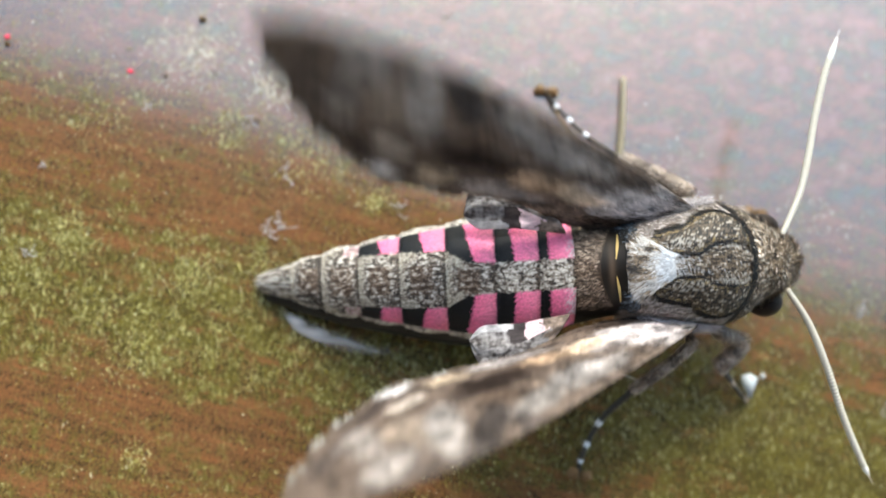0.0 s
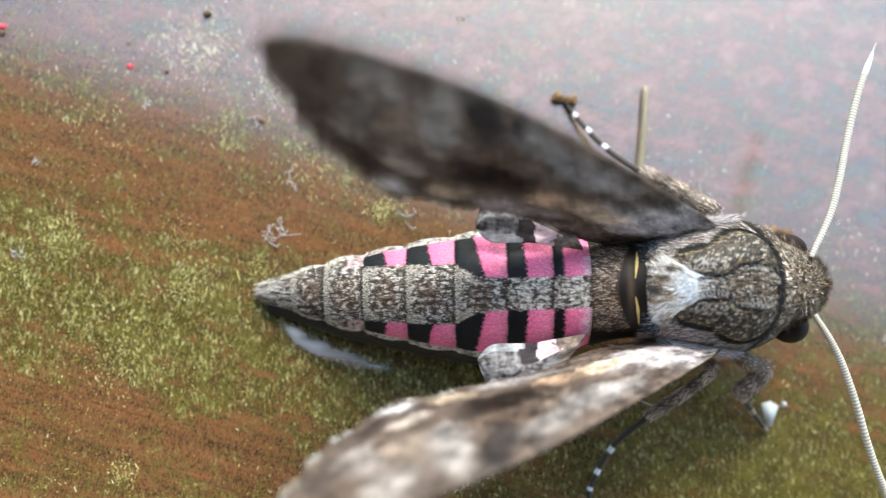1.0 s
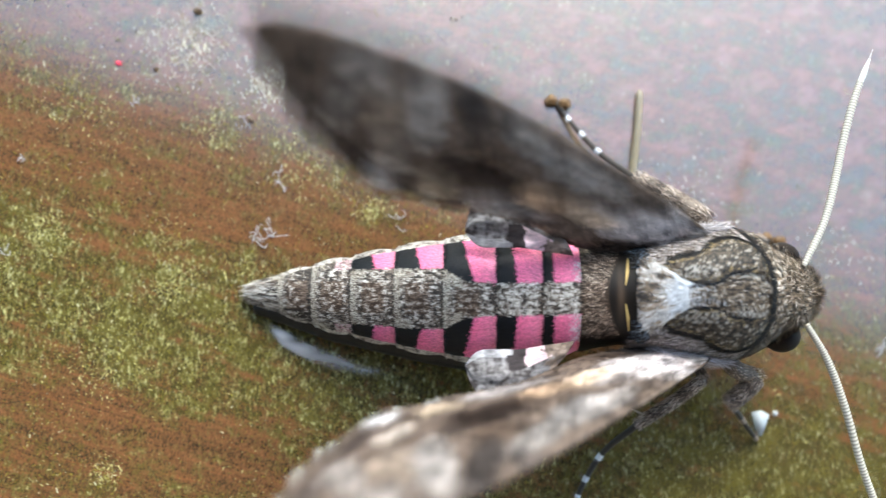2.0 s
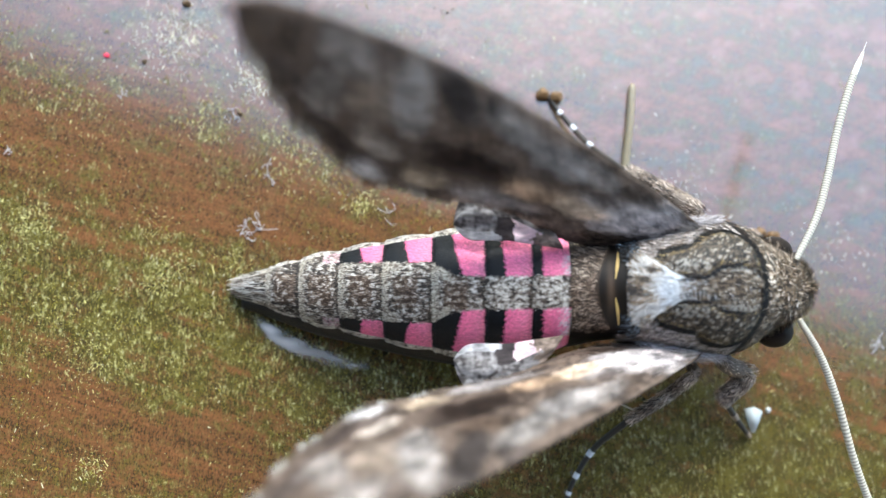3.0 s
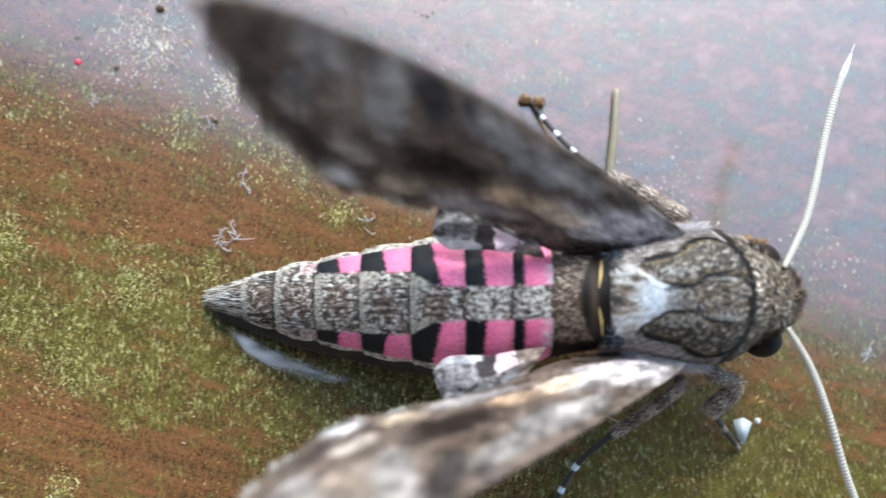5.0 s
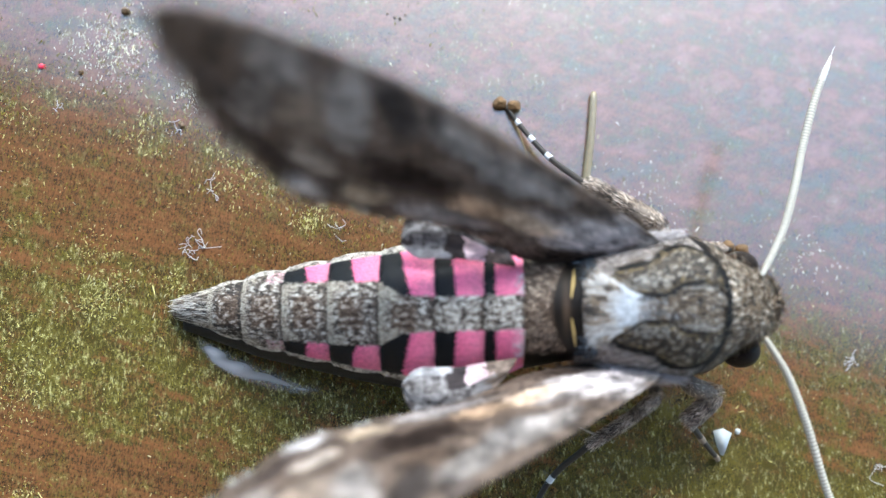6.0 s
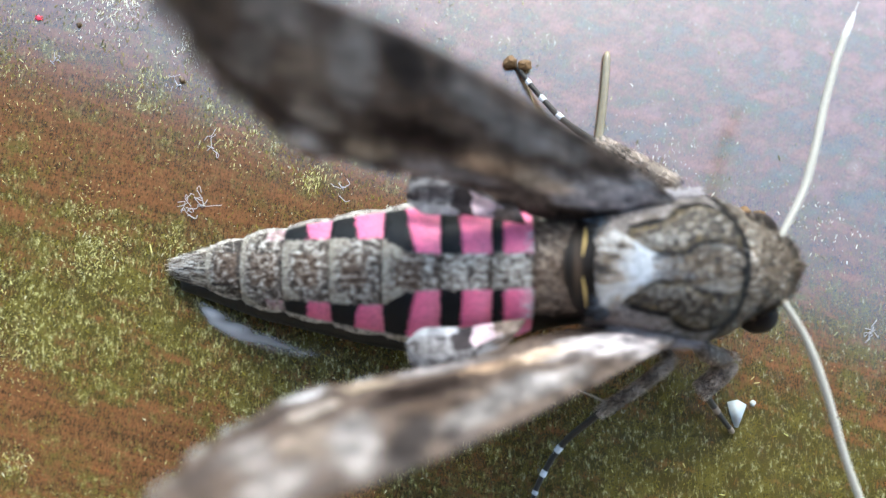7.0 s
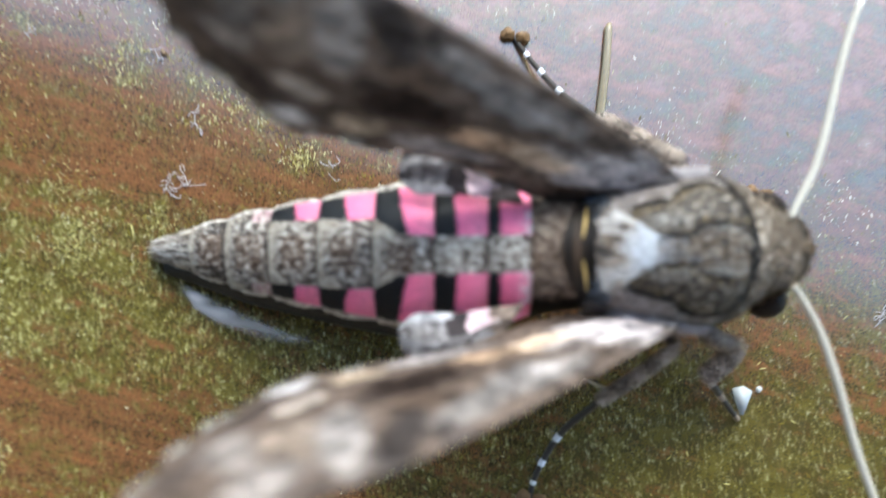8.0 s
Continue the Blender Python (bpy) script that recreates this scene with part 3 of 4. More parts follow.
        part("compound_eye", eye.mesh("compound_eye", M_EYE), head, "glossy black-brown eye")
    return moth, head


def build_antenna(moth, points, side):
    """A thick ringed feeler, pale above and dark below, with a thin hooked end."""
    n = 330
    line = curve_points(points, n)
    radii, cols = [], []
    for i in range(n):
        u = i / (n - 1)
        r = np.interp(u, [0, 0.06, 0.3, 0.75, 0.93, 1.0], [0.24, 0.28, 0.34, 0.33, 0.28, 0.10])
        ring = 0.5 + 0.5 * math.cos(2 * math.pi * i / 4.0 + 0.4)
        radii.append(r * (0.9 + 0.1 * ring))
        # the end is whitened, a sky glint put into its colour
        cols.append(np.array((0.84, 0.78, 0.66)) * (0.3 + 0.7 * ring) if u < 0.88 else np.array((0.86, 0.84, 0.80)))
    p = Pile()
    tube(p, line, radii, cols, 14)
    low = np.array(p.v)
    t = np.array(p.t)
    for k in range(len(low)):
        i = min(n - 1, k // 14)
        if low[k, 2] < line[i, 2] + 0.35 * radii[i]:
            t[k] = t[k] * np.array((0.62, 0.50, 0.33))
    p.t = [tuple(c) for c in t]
    end, way = line[-1], line[-1] - line[-4]
    way = way / np.linalg.norm(way)
    bristle = [end - way * 0.1, end + way * 0.5 + np.array((0.0, 0.06, 0.0)), end + way * 1.0]
    tube(p, curve_points(bristle, 8), np.linspace(0.05, 0.015, 8), [np.array((0.6, 0.55, 0.5))] * 8, 6)
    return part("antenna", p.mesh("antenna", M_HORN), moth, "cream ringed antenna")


def build_leg(name, moth, thigh, shank, foot, radius, label, beads=True, bands=5):
    """thigh and shank are furry; the foot is thin, dark and ringed with white."""
    leg = Pile()
    line = curve_points(thigh, 24)
    tube(leg, line, [radius * 0.9 * min(1.0, 0.3 + 0.14 * min(k, 23 - k)) for k in range(24)], [GREY * 0.7] * 24, 12)
    fur(leg, line, radius * 0.9, 1900)
    top = part(name, leg.mesh(name, M_LEG), moth, label)
    p = Pile()
    line = curve_points(shank, 40)
    rad = [radius * np.interp(i / 39, [0, 0.04, 0.12, 0.25, 0.6, 1], [0.2, 0.6, 0.9, 1.05, 0.8, 0.45]) for i in range(40)]
    cols = [DUSK if 0.5 < i / 39 < 0.75 else GREY for i in range(40)]
    tube(p, line, rad, cols, 12)
    fur(p, line, radius, 4200, 0.6)
    part("tibia", p.mesh("tibia", M_LEG), top)
    p = Pile()
    n = 120
    line = curve_points(foot, n)
    rad, cols = [], []
    for i in range(n):
        u = i / (n - 1)
        s = (u * bands) % 1.0
        white = s > 0.75 and (bands < 5 or 0.3 < u < 0.93)
        rad.append(np.interp(u, [0, 1], [0.30, 0.2]) * (1.15 if white else 1.0))
        cols.append((SNOW * 0.8 if bands == 5 else GREY) if white else DUSK * 0.7)
    tube(p, line, rad, cols, 10)
    fur(p, line, 0.24, 260, 0.25, lambda u: (SNOW * 0.8 if bands == 5 else GREY) if (u * bands) % 1.0 > 0.74 and (bands < 5 or 0.3 < u < 0.93) else DUSK)
    tarsus = part("tarsus", p.mesh("tarsus", M_LEG), top, "dark foot joints ringed in white")
    # brown blobs stand in for water beads that mirror no sky
    if beads:
        end = np.array(foot[-1])
        for k, off in enumerate(((-0.55, 0.25, 0.2), (0.85, -0.1, 0.15))):
            p = Pile()
            blob(p, end + np.array(off) * 0.9, (0.62, 0.55, 0.4), (1, 1, 1), 0.5, 10, 16, k + 1)
            part("foot_bead", p.mesh("foot_bead", M_BEAD), tarsus)
    return top


def fur(pile, line, radius, count, length=0.5, tint=None):
    """Short hairs along a limb."""
    n = len(line)
    for _ in range(count):
        i = rng.integers(0, n - 1)
        way = line[i + 1] - line[i]
        way = way / (np.linalg.norm(way) + 1e-9)
        side = np.cross(way, (0, 0, 1))
        side /= np.linalg.norm(side) + 1e-9
        up = np.cross(side, way)
        g = rng.uniform(0, 2 * math.pi)
        nrm = math.cos(g) * side + math.sin(g) * up
        p = line[i] + rng.random() * (line[i + 1] - line[i]) + nrm * radius * 0.85
        w = way + nrm * rng.uniform(0.15, 0.7) + np.cross(way, nrm) * rng.normal(0, 0.25)
        c = (salt(0.12, 0.58) if (i * 5 // n) % 2 else salt(0.38, 0.3)) * np.array((1.0, 0.88, 0.80)) if tint is None else tint(i / n)
        scale_piece(pile, p, w / np.linalg.norm(w), nrm, rng.uniform(0.5, 1.1) * length, 0.04, c)


# ------------------------------------------------------------------ wings
# a: from the shoulder tailwards along the hinge; o: outwards over the wing; millimetres
COSTA = [(-0.6, -0.2), (0.6, 1.2), (6.0, 6.1), (13.2, 12.0), (19.8, 16.8), (26.0, 20.2), (31.2, 22.4), (34.3, 22.3)]
INNER = [(-0.6, -0.9), (5.0, -2.0), (10.0, -1.0), (15.0, 2.4), (19.6, 4.2), (24.0, 6.1), (26.7, 7.2), (30.7, 12.3), (32.5, 16.2), (34.3, 22.0)]
# soft markings, sky sheen painted into the palest: centre, half length, half width, turn, colour, strength
MARKS = [
    ((5.5, 1.9), 4.8, 2.1, 20, (0.74, 0.71, 0.73), 0.9), ((7.0, -0.4), 4.0, 0.7, 2, (0.12, 0.09, 0.075), 0.85), ((4.4, 3.4), 1.8, 0.6, 40, (0.11, 0.09, 0.08), 0.6),
    ((11.6, 8.2), 4.0, 1.2, 38, (0.36, 0.35, 0.35), 0.85), ((8.5, 6.3), 2.6, 0.9, 42, (0.32, 0.305, 0.30), 0.8), ((15.4, 11.6), 3.0, 1.0, 38, (0.30, 0.29, 0.285), 0.8),
    ((7.5, 3.9), 1.7, 0.35, 35, (0.15, 0.12, 0.11), 0.7), ((13.0, 9.9), 4.6, 0.25, 37, (0.20, 0.18, 0.17), 0.6), ((16.4, 4.4), 4.0, 1.0, 22, (0.48, 0.46, 0.465), 0.85),
    ((9.8, 3.3), 2.6, 1.0, 28, (0.80, 0.66, 0.52), 0.95), ((13.8, 5.6), 2.4, 1.0, 26, (0.60, 0.44, 0.31), 0.9),
    ((17.8, 10.8), 1.8, 0.9, 15, (0.14, 0.10, 0.075), 0.8),
    ((18.4, 8.6), 4.2, 1.5, 24, (0.032, 0.022, 0.018), 1.0), ((21.4, 10.9), 1.3, 1.0, 50, (0.09, 0.07, 0.06), 0.85), ((19.3, 14.6), 3.6, 1.25, 62, (0.055, 0.048, 0.046), 0.95),
    ((16.2, 13.6), 1.6, 0.8, 40, (0.10, 0.085, 0.08), 0.8),
    ((22.6, 14.4), 1.6, 2.9, 5, (0.42, 0.40, 0.39), 0.9), ((25.4, 14.4), 1.5, 2.4, 12, (0.36, 0.30, 0.25), 0.85), ((26.5, 18.4), 2.6, 1.3, 40, (0.40, 0.38, 0.37), 0.7), ((24.2, 18.4), 1.2, 1.6, 0, (0.12, 0.10, 0.09), 0.6),
    ((28.4, 15.6), 1.3, 2.2, 20, (0.34, 0.32, 0.31), 0.7), ((27.9, 11.0), 2.2, 0.8, 50, (0.10, 0.078, 0.07), 0.9), ((29.2, 13.2), 1.7, 0.5, 45, (0.09, 0.075, 0.07), 0.85), ((30.8, 16.6), 3.0, 0.9, 60, (0.13, 0.108, 0.10), 0.8),
    ((25.2, 10.4), 1.9, 0.7, 30, (0.56, 0.51, 0.46), 0.85), ((25.9, 9.3), 1.6, 0.35, 30, (0.12, 0.10, 0.095), 0.8),
    ((26.1, 7.7), 1.7, 0.8, 25, (0.80, 0.80, 0.83), 1.0), ((21.8, 6.9), 2.0, 0.9, 20, (0.66, 0.55, 0.42), 0.85), ((29.2, 14.4), 1.8, 0.4, 50, (0.46, 0.43, 0.41), 0.75),
]


def wing_tint(a, o):
    c = np.array((0.165, 0.13, 0.108))
    for (ca, co), la, lo, turn, colour, strength in MARKS:
        g = radians(turn)
        da, do = a - ca, o - co
        u = (math.cos(g) * da + math.sin(g) * do) / la
        v = (-math.sin(g) * da + math.cos(g) * do) / lo
        wob = 0.35 * noise.noise(Vector((a * 0.5, o * 0.9, ca)))
        k = strength * min(1.0, max(0.0, 2.7 - 2.4 * (math.sqrt(u * u + v * v) + wob)))
        c = c * (1 - k) + np.array(colour) * k
    blotch = 0.75 * noise.noise(Vector((a * 0.45, o * 1.0, 4.0))) + 0.65 * noise.noise(Vector((a * 1.1, o * 1.9, 2.0)))
    return c * np.array((0.80, 0.74, 0.70)) * max(0.22, 0.9 + blotch)


def build_forewing(moth, side):
    nu, nv = 110, 46
    costa, inner = curve_points(COSTA, nu), curve_points(INNER, nu)
    up = -side
    top, low, cols = [], [], []
    for i in range(nu):
        u = i / (nu - 1)
        for j in range(nv):
            v = j / (nv - 1)
            a, o = inner[i] * (1 - v) + costa[i] * v
            if u > 0.62:
                a += 0.22 * (1 - v) ** 4 * math.sin(u * 75.0) * min(1.0, (u - 0.62) * 8)
            bend = 0.9 * math.sin(math.pi * v) * math.sin(math.pi * min(1, u * 1.1)) - 1.0 * max(0.0, v - 0.9) * 4 * u
            rib = 0.03 * math.cos(2 * math.pi * v * 9 + u * 3) * min(1, u * 3) + 0.10 * noise.noise(Vector((a * 0.3, o * 0.8, 9)))
            n = bend + rib
            top.append((a, o, up * (n + 0.07)))
            low.append((a, o, up * (n - 0.07)))
            cols.append(wing_tint(a, o))
    m = nu * nv
    faces = grid_faces(nu, nv)
    rim = [i * nv for i in range(nu)] + [(nu - 1) * nv + j for j in range(1, nv)]
    rim += [i * nv + nv - 1 for i in range(nu - 2, -1, -1)] + [j for j in range(nv - 2, 0, -1)]
    both = faces + [tuple(k + m for k in f[::-1]) for f in faces]
    both += [(rim[k], rim[(k + 1) % len(rim)], rim[(k + 1) % len(rim)] + m, rim[k] + m) for k in range(len(rim))]
    pile = Pile()
    pile.add(top + low, both, cols + [np.array((0.06, 0.05, 0.042))] * m)
    # fringe of scales along the outer edge
    for i in range(int(nu * 0.45), nu - 1):
        for _ in range(7):
            p = np.array(top[i * nv])
            q = np.array(top[(i + 1) * nv])
            away = np.array(top[i * nv]) - np.array(top[i * nv + 6])
            away = away / (np.linalg.norm(away) + 1e-9) + np.array((0.35, -0.1, 0)) + rng.normal(0, 0.15, 3)
            away /= np.linalg.norm(away)
            scale_piece(pile, p + rng.random() * (q - p), away, np.array((0, 0, 1.0)), rng.uniform(0.4, 0.9), 0.16,
                        PALE * 0.35 if i % 9 < 4 else GREY * 0.35)
    # scales over the upper side, longer and paler at the root
    for _ in range(5200):
        i, j = int(rng.integers(1, nu - 2)), int(rng.integers(1, nv - 2))
        p, q = np.array(top[i * nv + j]), np.array(top[(i + 1) * nv + j])
        way = q - p
        way = way / (np.linalg.norm(way) + 1e-9) + np.array((0, 0, up * rng.uniform(0.05, 0.25))) + rng.normal(0, 0.12, 3)
        way /= np.linalg.norm(way)
        root = i < nu * 0.10
        c = np.array((0.62, 0.57, 0.54)) * rng.uniform(0.4, 1.1) if root else np.array(cols[i * nv + j]) * rng.uniform(0.6, 1.5)
        p = p + rng.random() * (q - p) + np.array((0, rng.uniform(-0.2, 0.2), 0))
        scale_piece(pile, p, way, np.array((0, 0, float(up))), rng.uniform(0.5, 0.9) * (1.7 if root else 1.0), rng.uniform(0.08, 0.15), c)
    me = pile.mesh("forewing", M_WING)
    me.materials.append(M_UNDER)
    for k in range(len(faces), len(both)):
        me.polygons[k].material_index = 1
    return part("forewing", me, moth, "mottled grey-brown forewing, quivering")


def build_hindwing(moth, side):
    """The small folded lobe that shows beneath the forewing's inner edge."""
    pile = Pile()
    nu, nv = 70, 40
    top, cols = [], []
    for i in range(nu):
        u = i / (nu - 1)
        x = 29.0 - 9.0 * u
        wide = (4.4 if side > 0 else 3.9) * min(1.0, u / 0.5) ** 0.7 * math.sqrt(max(0.0, 1 - u ** 13))
        for j in range(nv):
            v = j / (nv - 1)
            y = 3.5 + 0.7 * min(1.0, 2 * u) + 1.3 * (max(0.0, u - 0.78) / 0.22) ** 2.5 * (1 - v * min(1.0, wide / 2.0)) + wide * v
            fold = 0.13 * math.sin(v * 11 + u * 3) * u + 0.2 * noise.noise(Vector((x * 0.7, y * 1.2, 5.0)))
            z = 9.4 - 0.3 * u + 0.28 * (y - 3.5) + fold + 0.35 * math.sin(math.pi * v)
            top.append((x, side * y - 0.35, z))
            s = 1 - u + 0.10 * noise.noise(Vector((x * 0.6, y * 1.1, 3.0))) + 0.04 * noise.noise(Vector((x * 3.0, y * 3.0, 5.0)))
            g = min(1.0, max(0.0, 0.48 + 1.2 * noise.noise(Vector((x * 1.1, y * 1.5, 1.0))) + 0.9 * noise.noise(Vector((x * 3.0, y * 3.6, 8.0)))))
            mottled = np.array((0.06, 0.05, 0.048)) * (1 - g) + np.array((0.33, 0.305, 0.30)) * g
            if s > 0.74:
                c = np.array((0.20, 0.15, 0.12)) * (0.5 + g)
            elif v > 0.42:
                c = mottled * 0.8
            elif s > 0.56:
                c = np.array((0.76, 0.56, 0.585)) * (0.75 + 0.25 * g)
            elif s > 0.42:
                c = np.array((0.045, 0.036, 0.036))
            else:
                c = np.array((0.48, 0.45, 0.45)) * (0.6 + 0.4 * g) if v < 0.16 else mottled
            cols.append(c)
    low = [(x, y, z - 0.12) for x, y, z in top]
    m = nu * nv
    f = grid_faces(nu, nv)
    rim = [i * nv for i in range(nu)] + [(nu - 1) * nv + j for j in range(1, nv)]
    rim += [i * nv + nv - 1 for i in range(nu - 2, -1, -1)] + [j for j in range(nv - 2, 0, -1)]
    f = f + [tuple(k + m for k in q[::-1]) for q in f] + [(rim[k], rim[(k + 1) % len(rim)], rim[(k + 1) % len(rim)] + m, rim[k] + m) for k in range(len(rim))]
    pile.add(top + low, f, cols + cols)
    return part("hindwing", pile.mesh("hindwing", M_WING), moth, "pale hindwing lobe with black and pink bars")


def wing_pose(side, lift):
    """The forewing in the moth's space, raised by lift degrees over the hinge."""
    h = Vector((-12.0, -0.5 if side > 0 else -0.4, 0.5)).normalized()
    out = Vector((0, side, 0))
    out = (out - h * out.dot(h)).normalized()
    up = h.cross(out) * (1 if h.cross(out).z > 0 else -1)
    v = out * math.cos(radians(lift)) + up * math.sin(radians(lift))
    z = h.cross(v)
    m = Matrix((h, v, z)).transposed().to_4x4()
    m.translation = Vector((39.8, 4.9 if side > 0 else -5.4, 9.0)) * MM
    return m


# ------------------------------------------------------------------ small things on the plank
def on_board(name, pile, material, label, category, at=(0, 0), turn=0.0, group=""):
    ob = new(name, pile.mesh(name, material))
    ob.matrix_world = pose(at[0] * MM, at[1] * MM, board_height(*at) * MM, 0, 0, turn)
    return tagged(ob, label, category, group)


def build_debris():
    for k, (x, y, r) in enumerate(((-31.2, 17.8, 0.2), (-43.0, 21.15, 0.2))):
        p = Pile()
        blob(p, (0, 0, r * 0.55), (r, r * 1.25, r * 0.6), (1, 1, 1), 0.25, 8, 12, k)
        for s in (-1, 1):
            for q in (-0.5, 0.0, 0.5):
                tube(p, [(0, q * r, r * 0.4), (s * r * 1.3, q * r * 1.4, r * 0.5), (s * r * 1.8, q * r * 1.8, 0.01)], [0.03] * 3, [(1, 1, 1)] * 3, 5)
        on_board("mite", p, M_RED, "tiny bright red mite on the plank", "mite", (x, y), 30 * k, "red mites")
    for k, (x, y, r) in enumerate(((-24.4, 23.25, 0.40), (-27.8, 17.4, 0.24), (-1.2, 24.3, 0.10), (-0.5, 24.0, 0.13), (0.0, 23.9, 0.15), (0.5, 24.3, 0.10), (-43.0, 20.5, 0.3), (-18.8, 13.0, 0.28))):
        p = Pile()
        blob(p, (0, 0, r * 0.5), (r, r * 0.8, r * 0.7), (1, 1, 1), 0.6, 8, 12, k + 3)
        on_board("grit_speck", p, M_DARK, "small dark speck of grit", "grit", (x, y), 40 * k, "dark specks")
    spots = ((-17.4, 2.3, 0.8), (-16.4, 2.6, 0.7), (-17.7, 1.6, 0.6), (-19.1, 12.8, 0.6), (-15.95, 7.45, 0.7), (-5.1, 4.2, 0.4), (-39.6, -0.1, 0.5),
             (-39.2, 8.5, 0.4), (-9.3, 10.0, 0.5), (-29.3, 14.4, 0.5), (42.1, -6.8, 0.7), (43.9, -15.7, 0.7))
    for k, (x, y, r) in enumerate(spots):
        p = Pile()
        r1 = np.random.default_rng(50 + k)
        for _ in range(5):
            q = np.cumsum(r1.normal(0, 0.5 * r, (4, 3)), 0)
            q[:, 2] = 0.06 + 0.12 * abs(r1.normal(0, 1, 4))
            tube(p, curve_points(q, 14), [0.028] * 14, [(1, 1, 1)] * 14, 6)
        on_board("silk_shred", p, M_SILK, "whitish shred of silk stuck to the plank", "silk", (x, y), 0, "silk shreds")
    p = Pile()
    flake_top = [(-0.75, 0.9), (0.1, 1.15), (0.85, 0.75), (0.55, -0.2), (0.2, -1.25), (-0.1, -1.2), (-0.5, -0.1)]
    n = len(flake_top)
    p.add([(x, y, 0.25 + 0.12 * x) for x, y in flake_top] + [(x * 0.95, y * 0.95, 0.02 + 0.1 * max(0, x)) for x, y in flake_top],
          [tuple(range(n))[::-1], tuple(range(n, 2 * n))] + [(i, (i + 1) % n, n + (i + 1) % n, n + i) for i in range(n)], [(1, 1, 1)] * 2 * n)
    on_board("loose_flake", p, M_FLAKE, "pale bluish loose flake by the forefoot", "flake", (29.7, -13.65))
    p = Pile()
    blob(p, (0, 0, 0.12), (0.26, 0.28, 0.16), (1, 1, 1), 0.6, 8, 12, 9)
    on_board("white_crumb", p, M_FLAKE, "tiny white crumb beside the flake", "crumb", (31.2, -12.8))
    # solid rod in place of a dark line mirrored in the plank
    p = Pile()
    line = curve_points([(0.6, 8.0, -0.75), (0.35, 4.0, -0.1), (-0.05, 0.0, 0.3), (-0.35, -3.0, 0.6)], 30)
    tube(p, line, [np.interp(i / 29, [0, 0.03, 0.5, 1], [0.2, 0.33, 0.36, 0.4]) for i in range(30)], [(1, 1, 1)] * 30, 8)
    on_board("reflection_rod", p, M_ROD, "olive-brown pointed rod standing in for a dark reflection", "stem", (17.45, 9.70))


def build_reflection():
    """The pale reflection painted beside the abdomen: a long low lens."""
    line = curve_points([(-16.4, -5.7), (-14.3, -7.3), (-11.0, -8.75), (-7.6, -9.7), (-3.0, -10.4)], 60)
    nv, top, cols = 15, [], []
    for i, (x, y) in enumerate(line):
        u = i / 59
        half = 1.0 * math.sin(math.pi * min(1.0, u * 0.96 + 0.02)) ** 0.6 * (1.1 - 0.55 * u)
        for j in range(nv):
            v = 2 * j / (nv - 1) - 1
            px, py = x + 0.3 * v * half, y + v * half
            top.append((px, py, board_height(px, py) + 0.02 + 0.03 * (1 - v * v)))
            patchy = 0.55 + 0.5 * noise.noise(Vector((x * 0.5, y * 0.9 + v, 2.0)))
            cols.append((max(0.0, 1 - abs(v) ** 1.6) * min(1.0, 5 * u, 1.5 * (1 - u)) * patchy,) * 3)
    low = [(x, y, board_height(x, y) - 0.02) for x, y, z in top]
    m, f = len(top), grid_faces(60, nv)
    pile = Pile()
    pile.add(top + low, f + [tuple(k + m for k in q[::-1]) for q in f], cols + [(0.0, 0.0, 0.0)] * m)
    ob = new("reflection_patch", pile.mesh("reflection_patch", M_REFLECTION))
    tagged(ob, "pale patch standing in for a reflection on the plank beneath the abdomen", "smear")


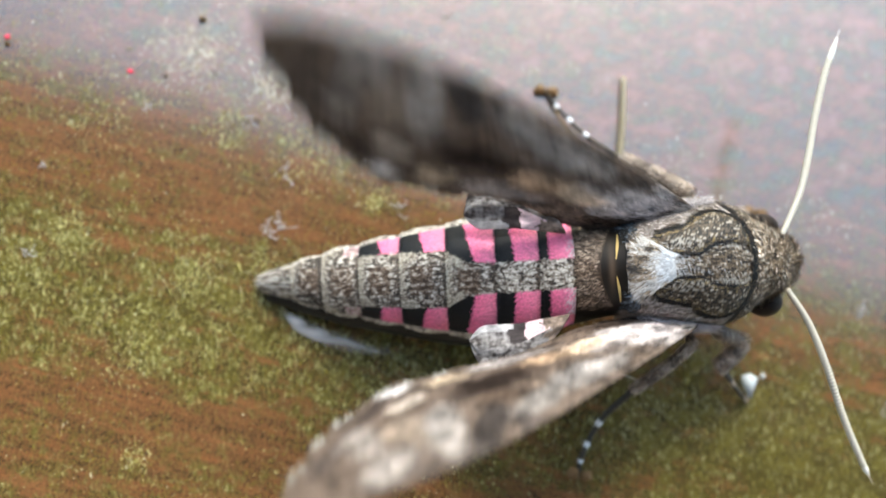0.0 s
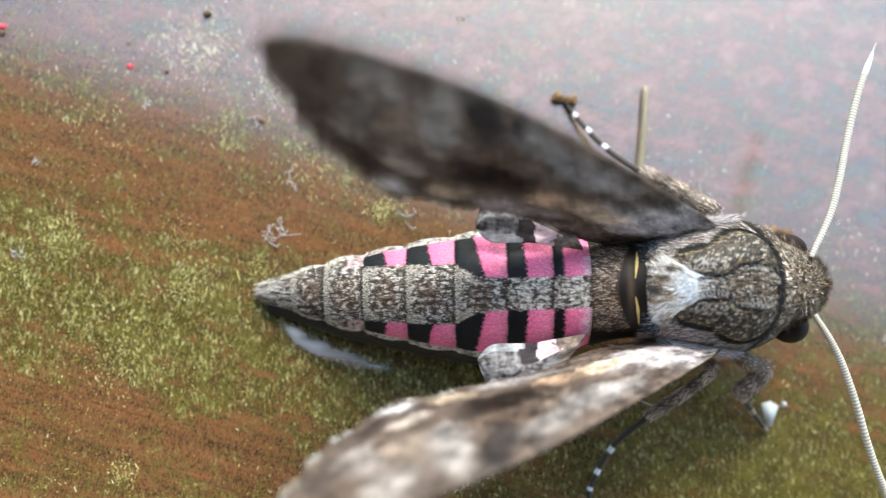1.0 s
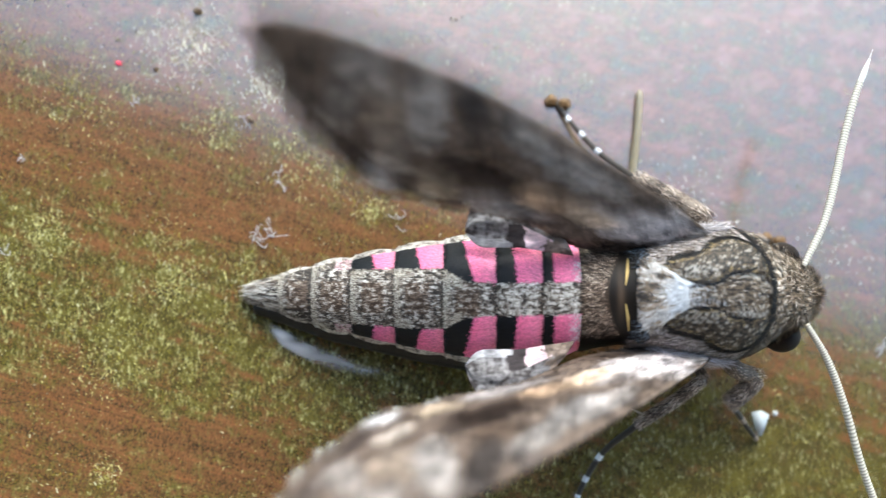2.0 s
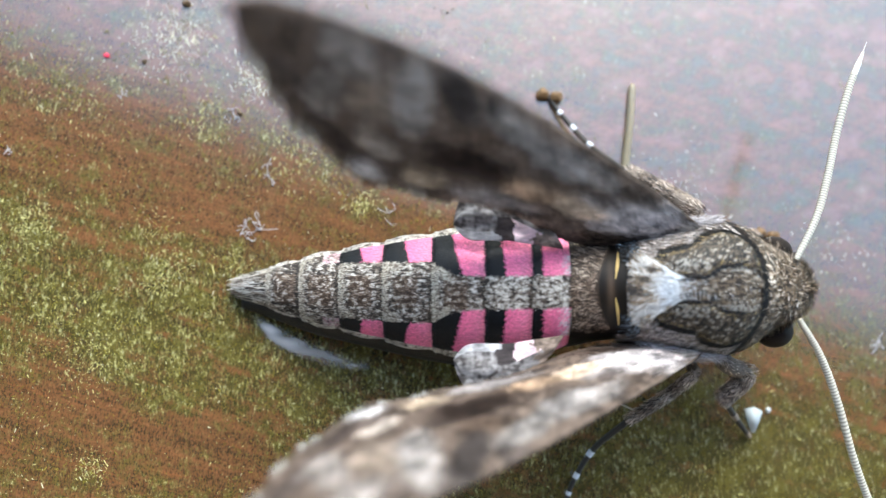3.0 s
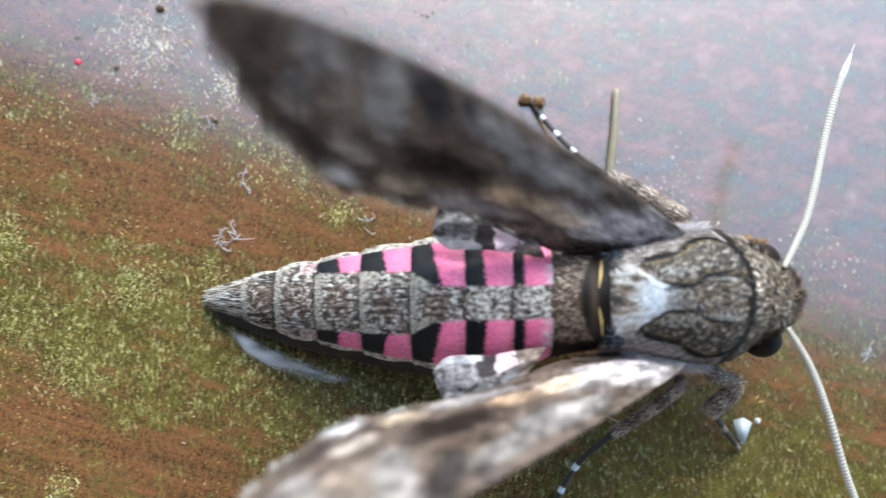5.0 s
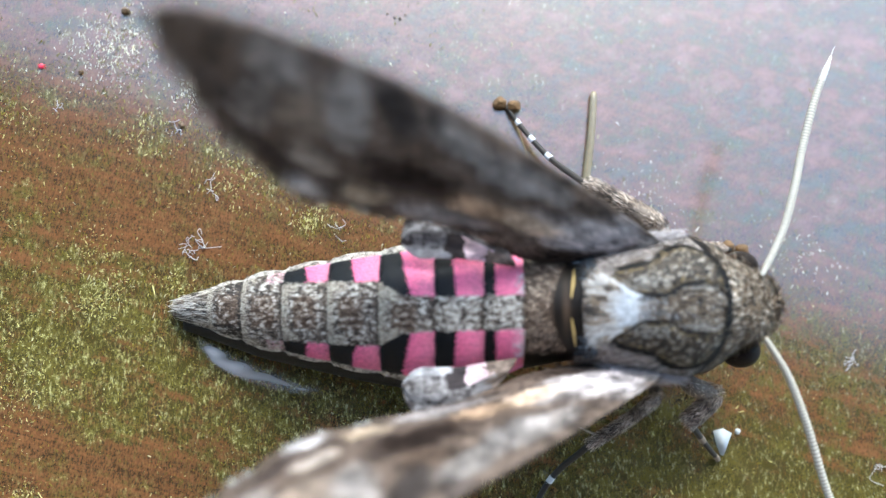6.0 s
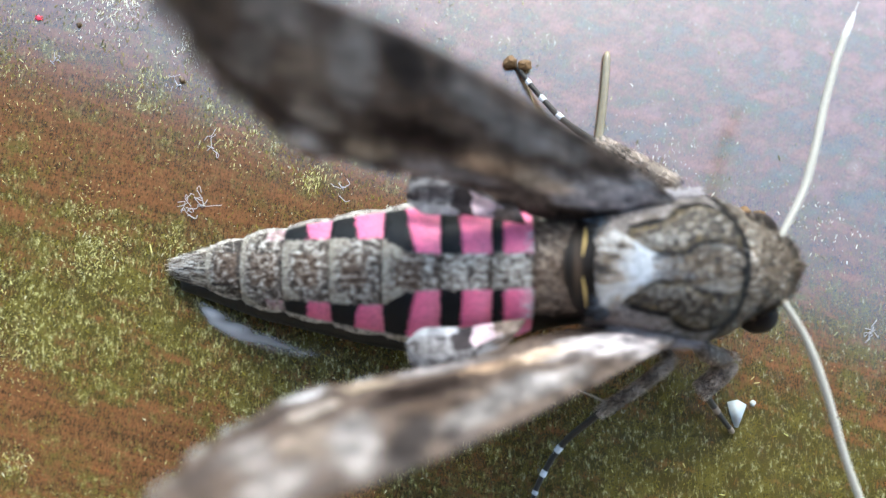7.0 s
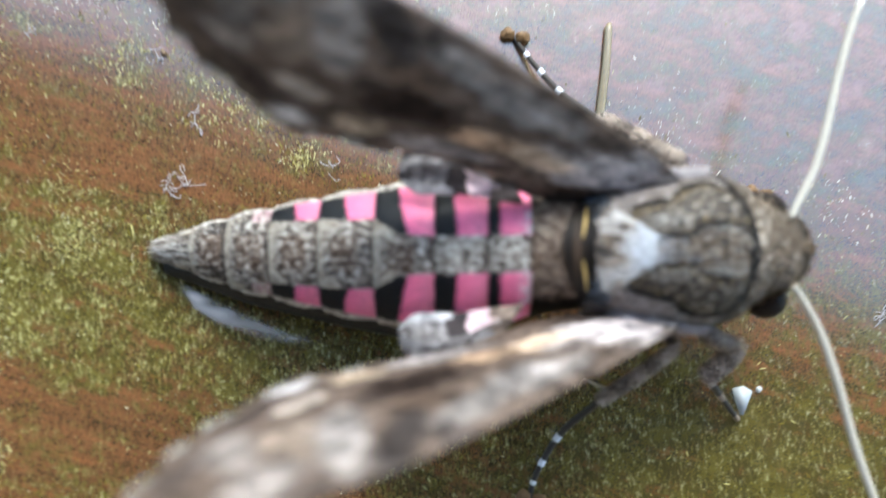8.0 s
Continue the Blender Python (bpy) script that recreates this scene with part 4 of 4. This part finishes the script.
def build_algae():
    """Grains and tufts of green crust, thick in a few clumps."""
    clumps = ((-24.4, -2.2, 2.3, 800), (-36.2, 1.5, 2.3, 700), (-30.2, -9.6, 3.2, 700), (-29.3, -19.3, 1.4, 300), (-25.1, 19.9, 3.6, 900),
              (-7.3, 4.9, 1.3, 240), (-17.0, 16.6, 2.6, 650), (-18.6, -0.9, 1.2, 150), (-40.2, -1.6, 2.0, 200), (-22.0, 12.3, 2.2, 180),
              (-25.6, 1.8, 2.0, 200), (-33.7, -5.6, 3.0, 260), (-13.5, 8.5, 3.0, 280), (24.0, -17.0, 8.0, 60), (36.0, -9.0, 6.0, 50), (-34.0, 12.0, 6.0, 240),
              (22.0, 8.0, 4.0, 160), (38.0, 3.0, 3.0, 130))
    spots = []
    for x, y, r, n in clumps:
        q = rng.normal(0, 1, (n, 2)) * r * 0.55
        spots += [(x + a, y + b, 1.0) for a, b in q]
    spots += [(x, y, 0.55) for x, y in rng.uniform((-48, -28), (48, 33), (90000, 2))]
    pile = Pile()
    for x, y, rich in spots:
        q = y + 0.25 * x
        thick = float(np.interp(q, [-30, -23, -21, -17, -12, -7, -5, 2, 5, 8, 12, 30], [0.5, 0.5, 0.3, 0.85, 1.0, 0.85, 0.4, 0.42, 0.65, 0.5, 0.25, 0.04]))
        thick *= float(np.interp(x, [2, 16], [1.0, 0.1]))
        if rich < 1 and rng.random() > thick * (0.65 + 1.2 * noise.noise(Vector((x * 0.16, y * 0.2, 7.0))) + 1.5 * noise.noise(Vector((x * 0.5, y * 0.8, 3.0)))):
            continue
        g = rng.normal(1.45, 0.45 if y + 0.25 * x > 2 else 0.95)
        size = rng.lognormal(-0.15, 0.5) * (0.7 if y + 0.25 * x > 6 else 0.68)
        if y + 0.25 * x > 2:
            size *= 1.25
        l, w, h = 0.12 * size, rng.uniform(0.04, 0.075) * min(1.6, size), rng.uniform(0.02, 0.08)
        d, s = np.array((math.cos(g), math.sin(g), 0)), np.array((-math.sin(g), math.cos(g), 0))
        p = np.array((x, y, board_height(x, y)))
        k = rng.random()
        # the few near-white grains paint sparkles into the crust
        c = np.array((0.45, 0.42, 0.19)) * (1.25 if rich == 1 else 0.9) if k < 0.14 + 0.37 * (rich == 1) else np.array((0.17, 0.145, 0.022)) * rng.uniform(0.35, 1.3) if k < 0.965 else np.array((0.60, 0.58, 0.40))
        # far clumps paler still, glints put into the grain colour
        if rich == 1 and y + 0.25 * x > 9 and k < 0.7:
            c = np.array((0.74, 0.70, 0.56))
        pile.add([p - d * l - s * w * 0.5, p - d * l + s * w * 0.5, p + d * l + s * w * 0.4, p + d * l - s * w * 0.4, p + np.array((0, 0, h)) + s * 0.02, p + d * l * 0.5 + np.array((0, 0, h * 0.8))],
                 [(0, 1, 4), (1, 2, 5, 4), (2, 3, 5), (3, 0, 4, 5)], [c] * 6)
    ob = new("algae_crust", pile.mesh("algae_crust", M_ALGAE, False))
    tagged(ob, "yellow-green algae grains crusting the glossy plank", "algae", kind="stuff")


# ------------------------------------------------------------------ assembly
build_surroundings()
moth, head = build_moth()
build_antenna(moth, [(48.3, 2.3, 8.2), (50.3, 5.9, 7.4), (51.5, 9.4, 6.8), (52.45, 12.8, 6.2), (53.8, 16.9, 5.6), (55.35, 20.35, 5.0)], 1)
build_antenna(moth, [(48.5, -2.6, 8.2), (50.4, -5.6, 7.6), (52.0, -9.5, 7.0), (53.65, -14.5, 6.2), (55.2, -18.3, 5.6), (56.0, -20.0, 5.3)], -1)
mid_left = build_leg("midleg", moth, [(38.5, 3.0, 4.5), (41.3, 6.3, 5.2)], [(41.3, 6.3, 5.2), (38.7, 8.3, 3.3), (35.8, 10.2, 1.3)],
          [(35.8, 10.2, 1.3), (32.9, 12.8, -1.0), (30.6, 15.6, -2.3), (28.9, 18.1, -3.2)], 0.9, "furry grey middle leg with a ringed foot")
mid_right = build_leg("midleg", moth, [(38.5, -3.5, 4.5), (40.4, -7.25, 6.6)], [(40.4, -7.25, 6.6), (38.2, -9.3, 5.2), (35.4, -11.5, 3.6)],
          [(35.4, -11.5, 3.6), (32.5, -14.5, 1.4), (30.6, -17.8, 0.8), (30.0, -19.9, 0.75)], 0.52, "furry grey middle leg with a ringed foot")
build_leg("foreleg", moth, [(42.5, -4.2, 4.6), (43.4, -6.5, 4.8), (45.8, -7.4, 3.6)], [(45.8, -7.4, 3.6), (44.9, -8.6, 3.2), (43.7, -9.8, 2.6)],
          [(43.7, -9.8, 2.6), (45.5, -11.9, 0.4), (47.3, -13.85, -1.7)], 0.85, "furry grey foreleg with a thin dark foot", False, 2)
build_leg("foreleg", moth, [(43.0, 3.5, 3.6), (45.6, 4.6, 1.6)], [(45.6, 4.6, 1.6), (46.8, 4.7, 0.2), (47.6, 4.75, -1.2)],
          [(47.6, 4.75, -1.2), (48.6, 4.8, -2.8), (49.5, 4.8, -3.75)], 0.5, "furry grey foreleg with a thin dark foot", True, 2)
def build_spike(moth_leg, a, b, tint, label):
    """A thin pointed spike by a leg; the left one stands in for a reflection."""
    p = Pile()
    line = curve_points([a, tuple((i + j) / 2 + 0.04 for i, j in zip(a, b)), b], 16)
    tube(p, line, [0.11 - 0.005 * k for k in range(16)], [tint] * 16, 8)
    part("spike", p.mesh("spike", M_LEG), moth_leg, label)


# the olive one is added where the left foot is mirrored
build_spike(mid_left, (31.2, 11.2, -0.5), (29.9, 15.85, -2.1), (0.16, 0.12, 0.05), "thin olive-brown spike standing in for the foot's reflection")
build_spike(mid_right, (35.9, -10.8, 4.05), (33.5, -9.8, 3.8), (0.45, 0.40, 0.34), "thin pale leg spur")
for side in (1, -1):
    build_hindwing(moth, side)
wing_left, wing_right = build_forewing(moth, 1), build_forewing(moth, -1)
build_debris()
build_reflection()
build_algae()

# lift of the wings at tenths of a second; between them they quiver
REST = 46.0
LIFT = {0: 46, 2: 52, 3: 52, 5: 47, 10: 53, 11: 52, 15: 45, 20: 45, 35: 51, 40: 45, 45: 44, 50: 44, 65: 50, 70: 51, 75: 51, 80: 48}

SWING = {0: 7, 5: 17, 10: 9, 15: 14, 20: 23, 35: 13, 40: 11, 45: 11, 50: 13, 65: 10, 70: 12, 75: 12, 80: 12}


def motions():
    """Both forewings shiver over their hinges."""
    for wing, side in ((wing_left, 1), (wing_right, -1)):
        rows = []
        # the right wing stands higher and shivers less
        share, follow, middle = (1.0, 1.0, REST) if side > 0 else (0.22, 0.4, 67.0)
        for k in range(241):
            here, later = (middle + follow * (LIFT.get(k // 3 + n, REST) - REST) for n in (0, 1))
            swing, after = (share * SWING.get(k // 3 + n, 12.0) for n in (0, 1))
            # it dwells raised and dips for a moment
            lift = (here + 0.3 * swing, here - 1.2 * swing, later + 0.3 * after)[k % 3]
            rows.append((k / 30.0, wing_pose(side, lift)))
        walk(wing, rows)


motions()
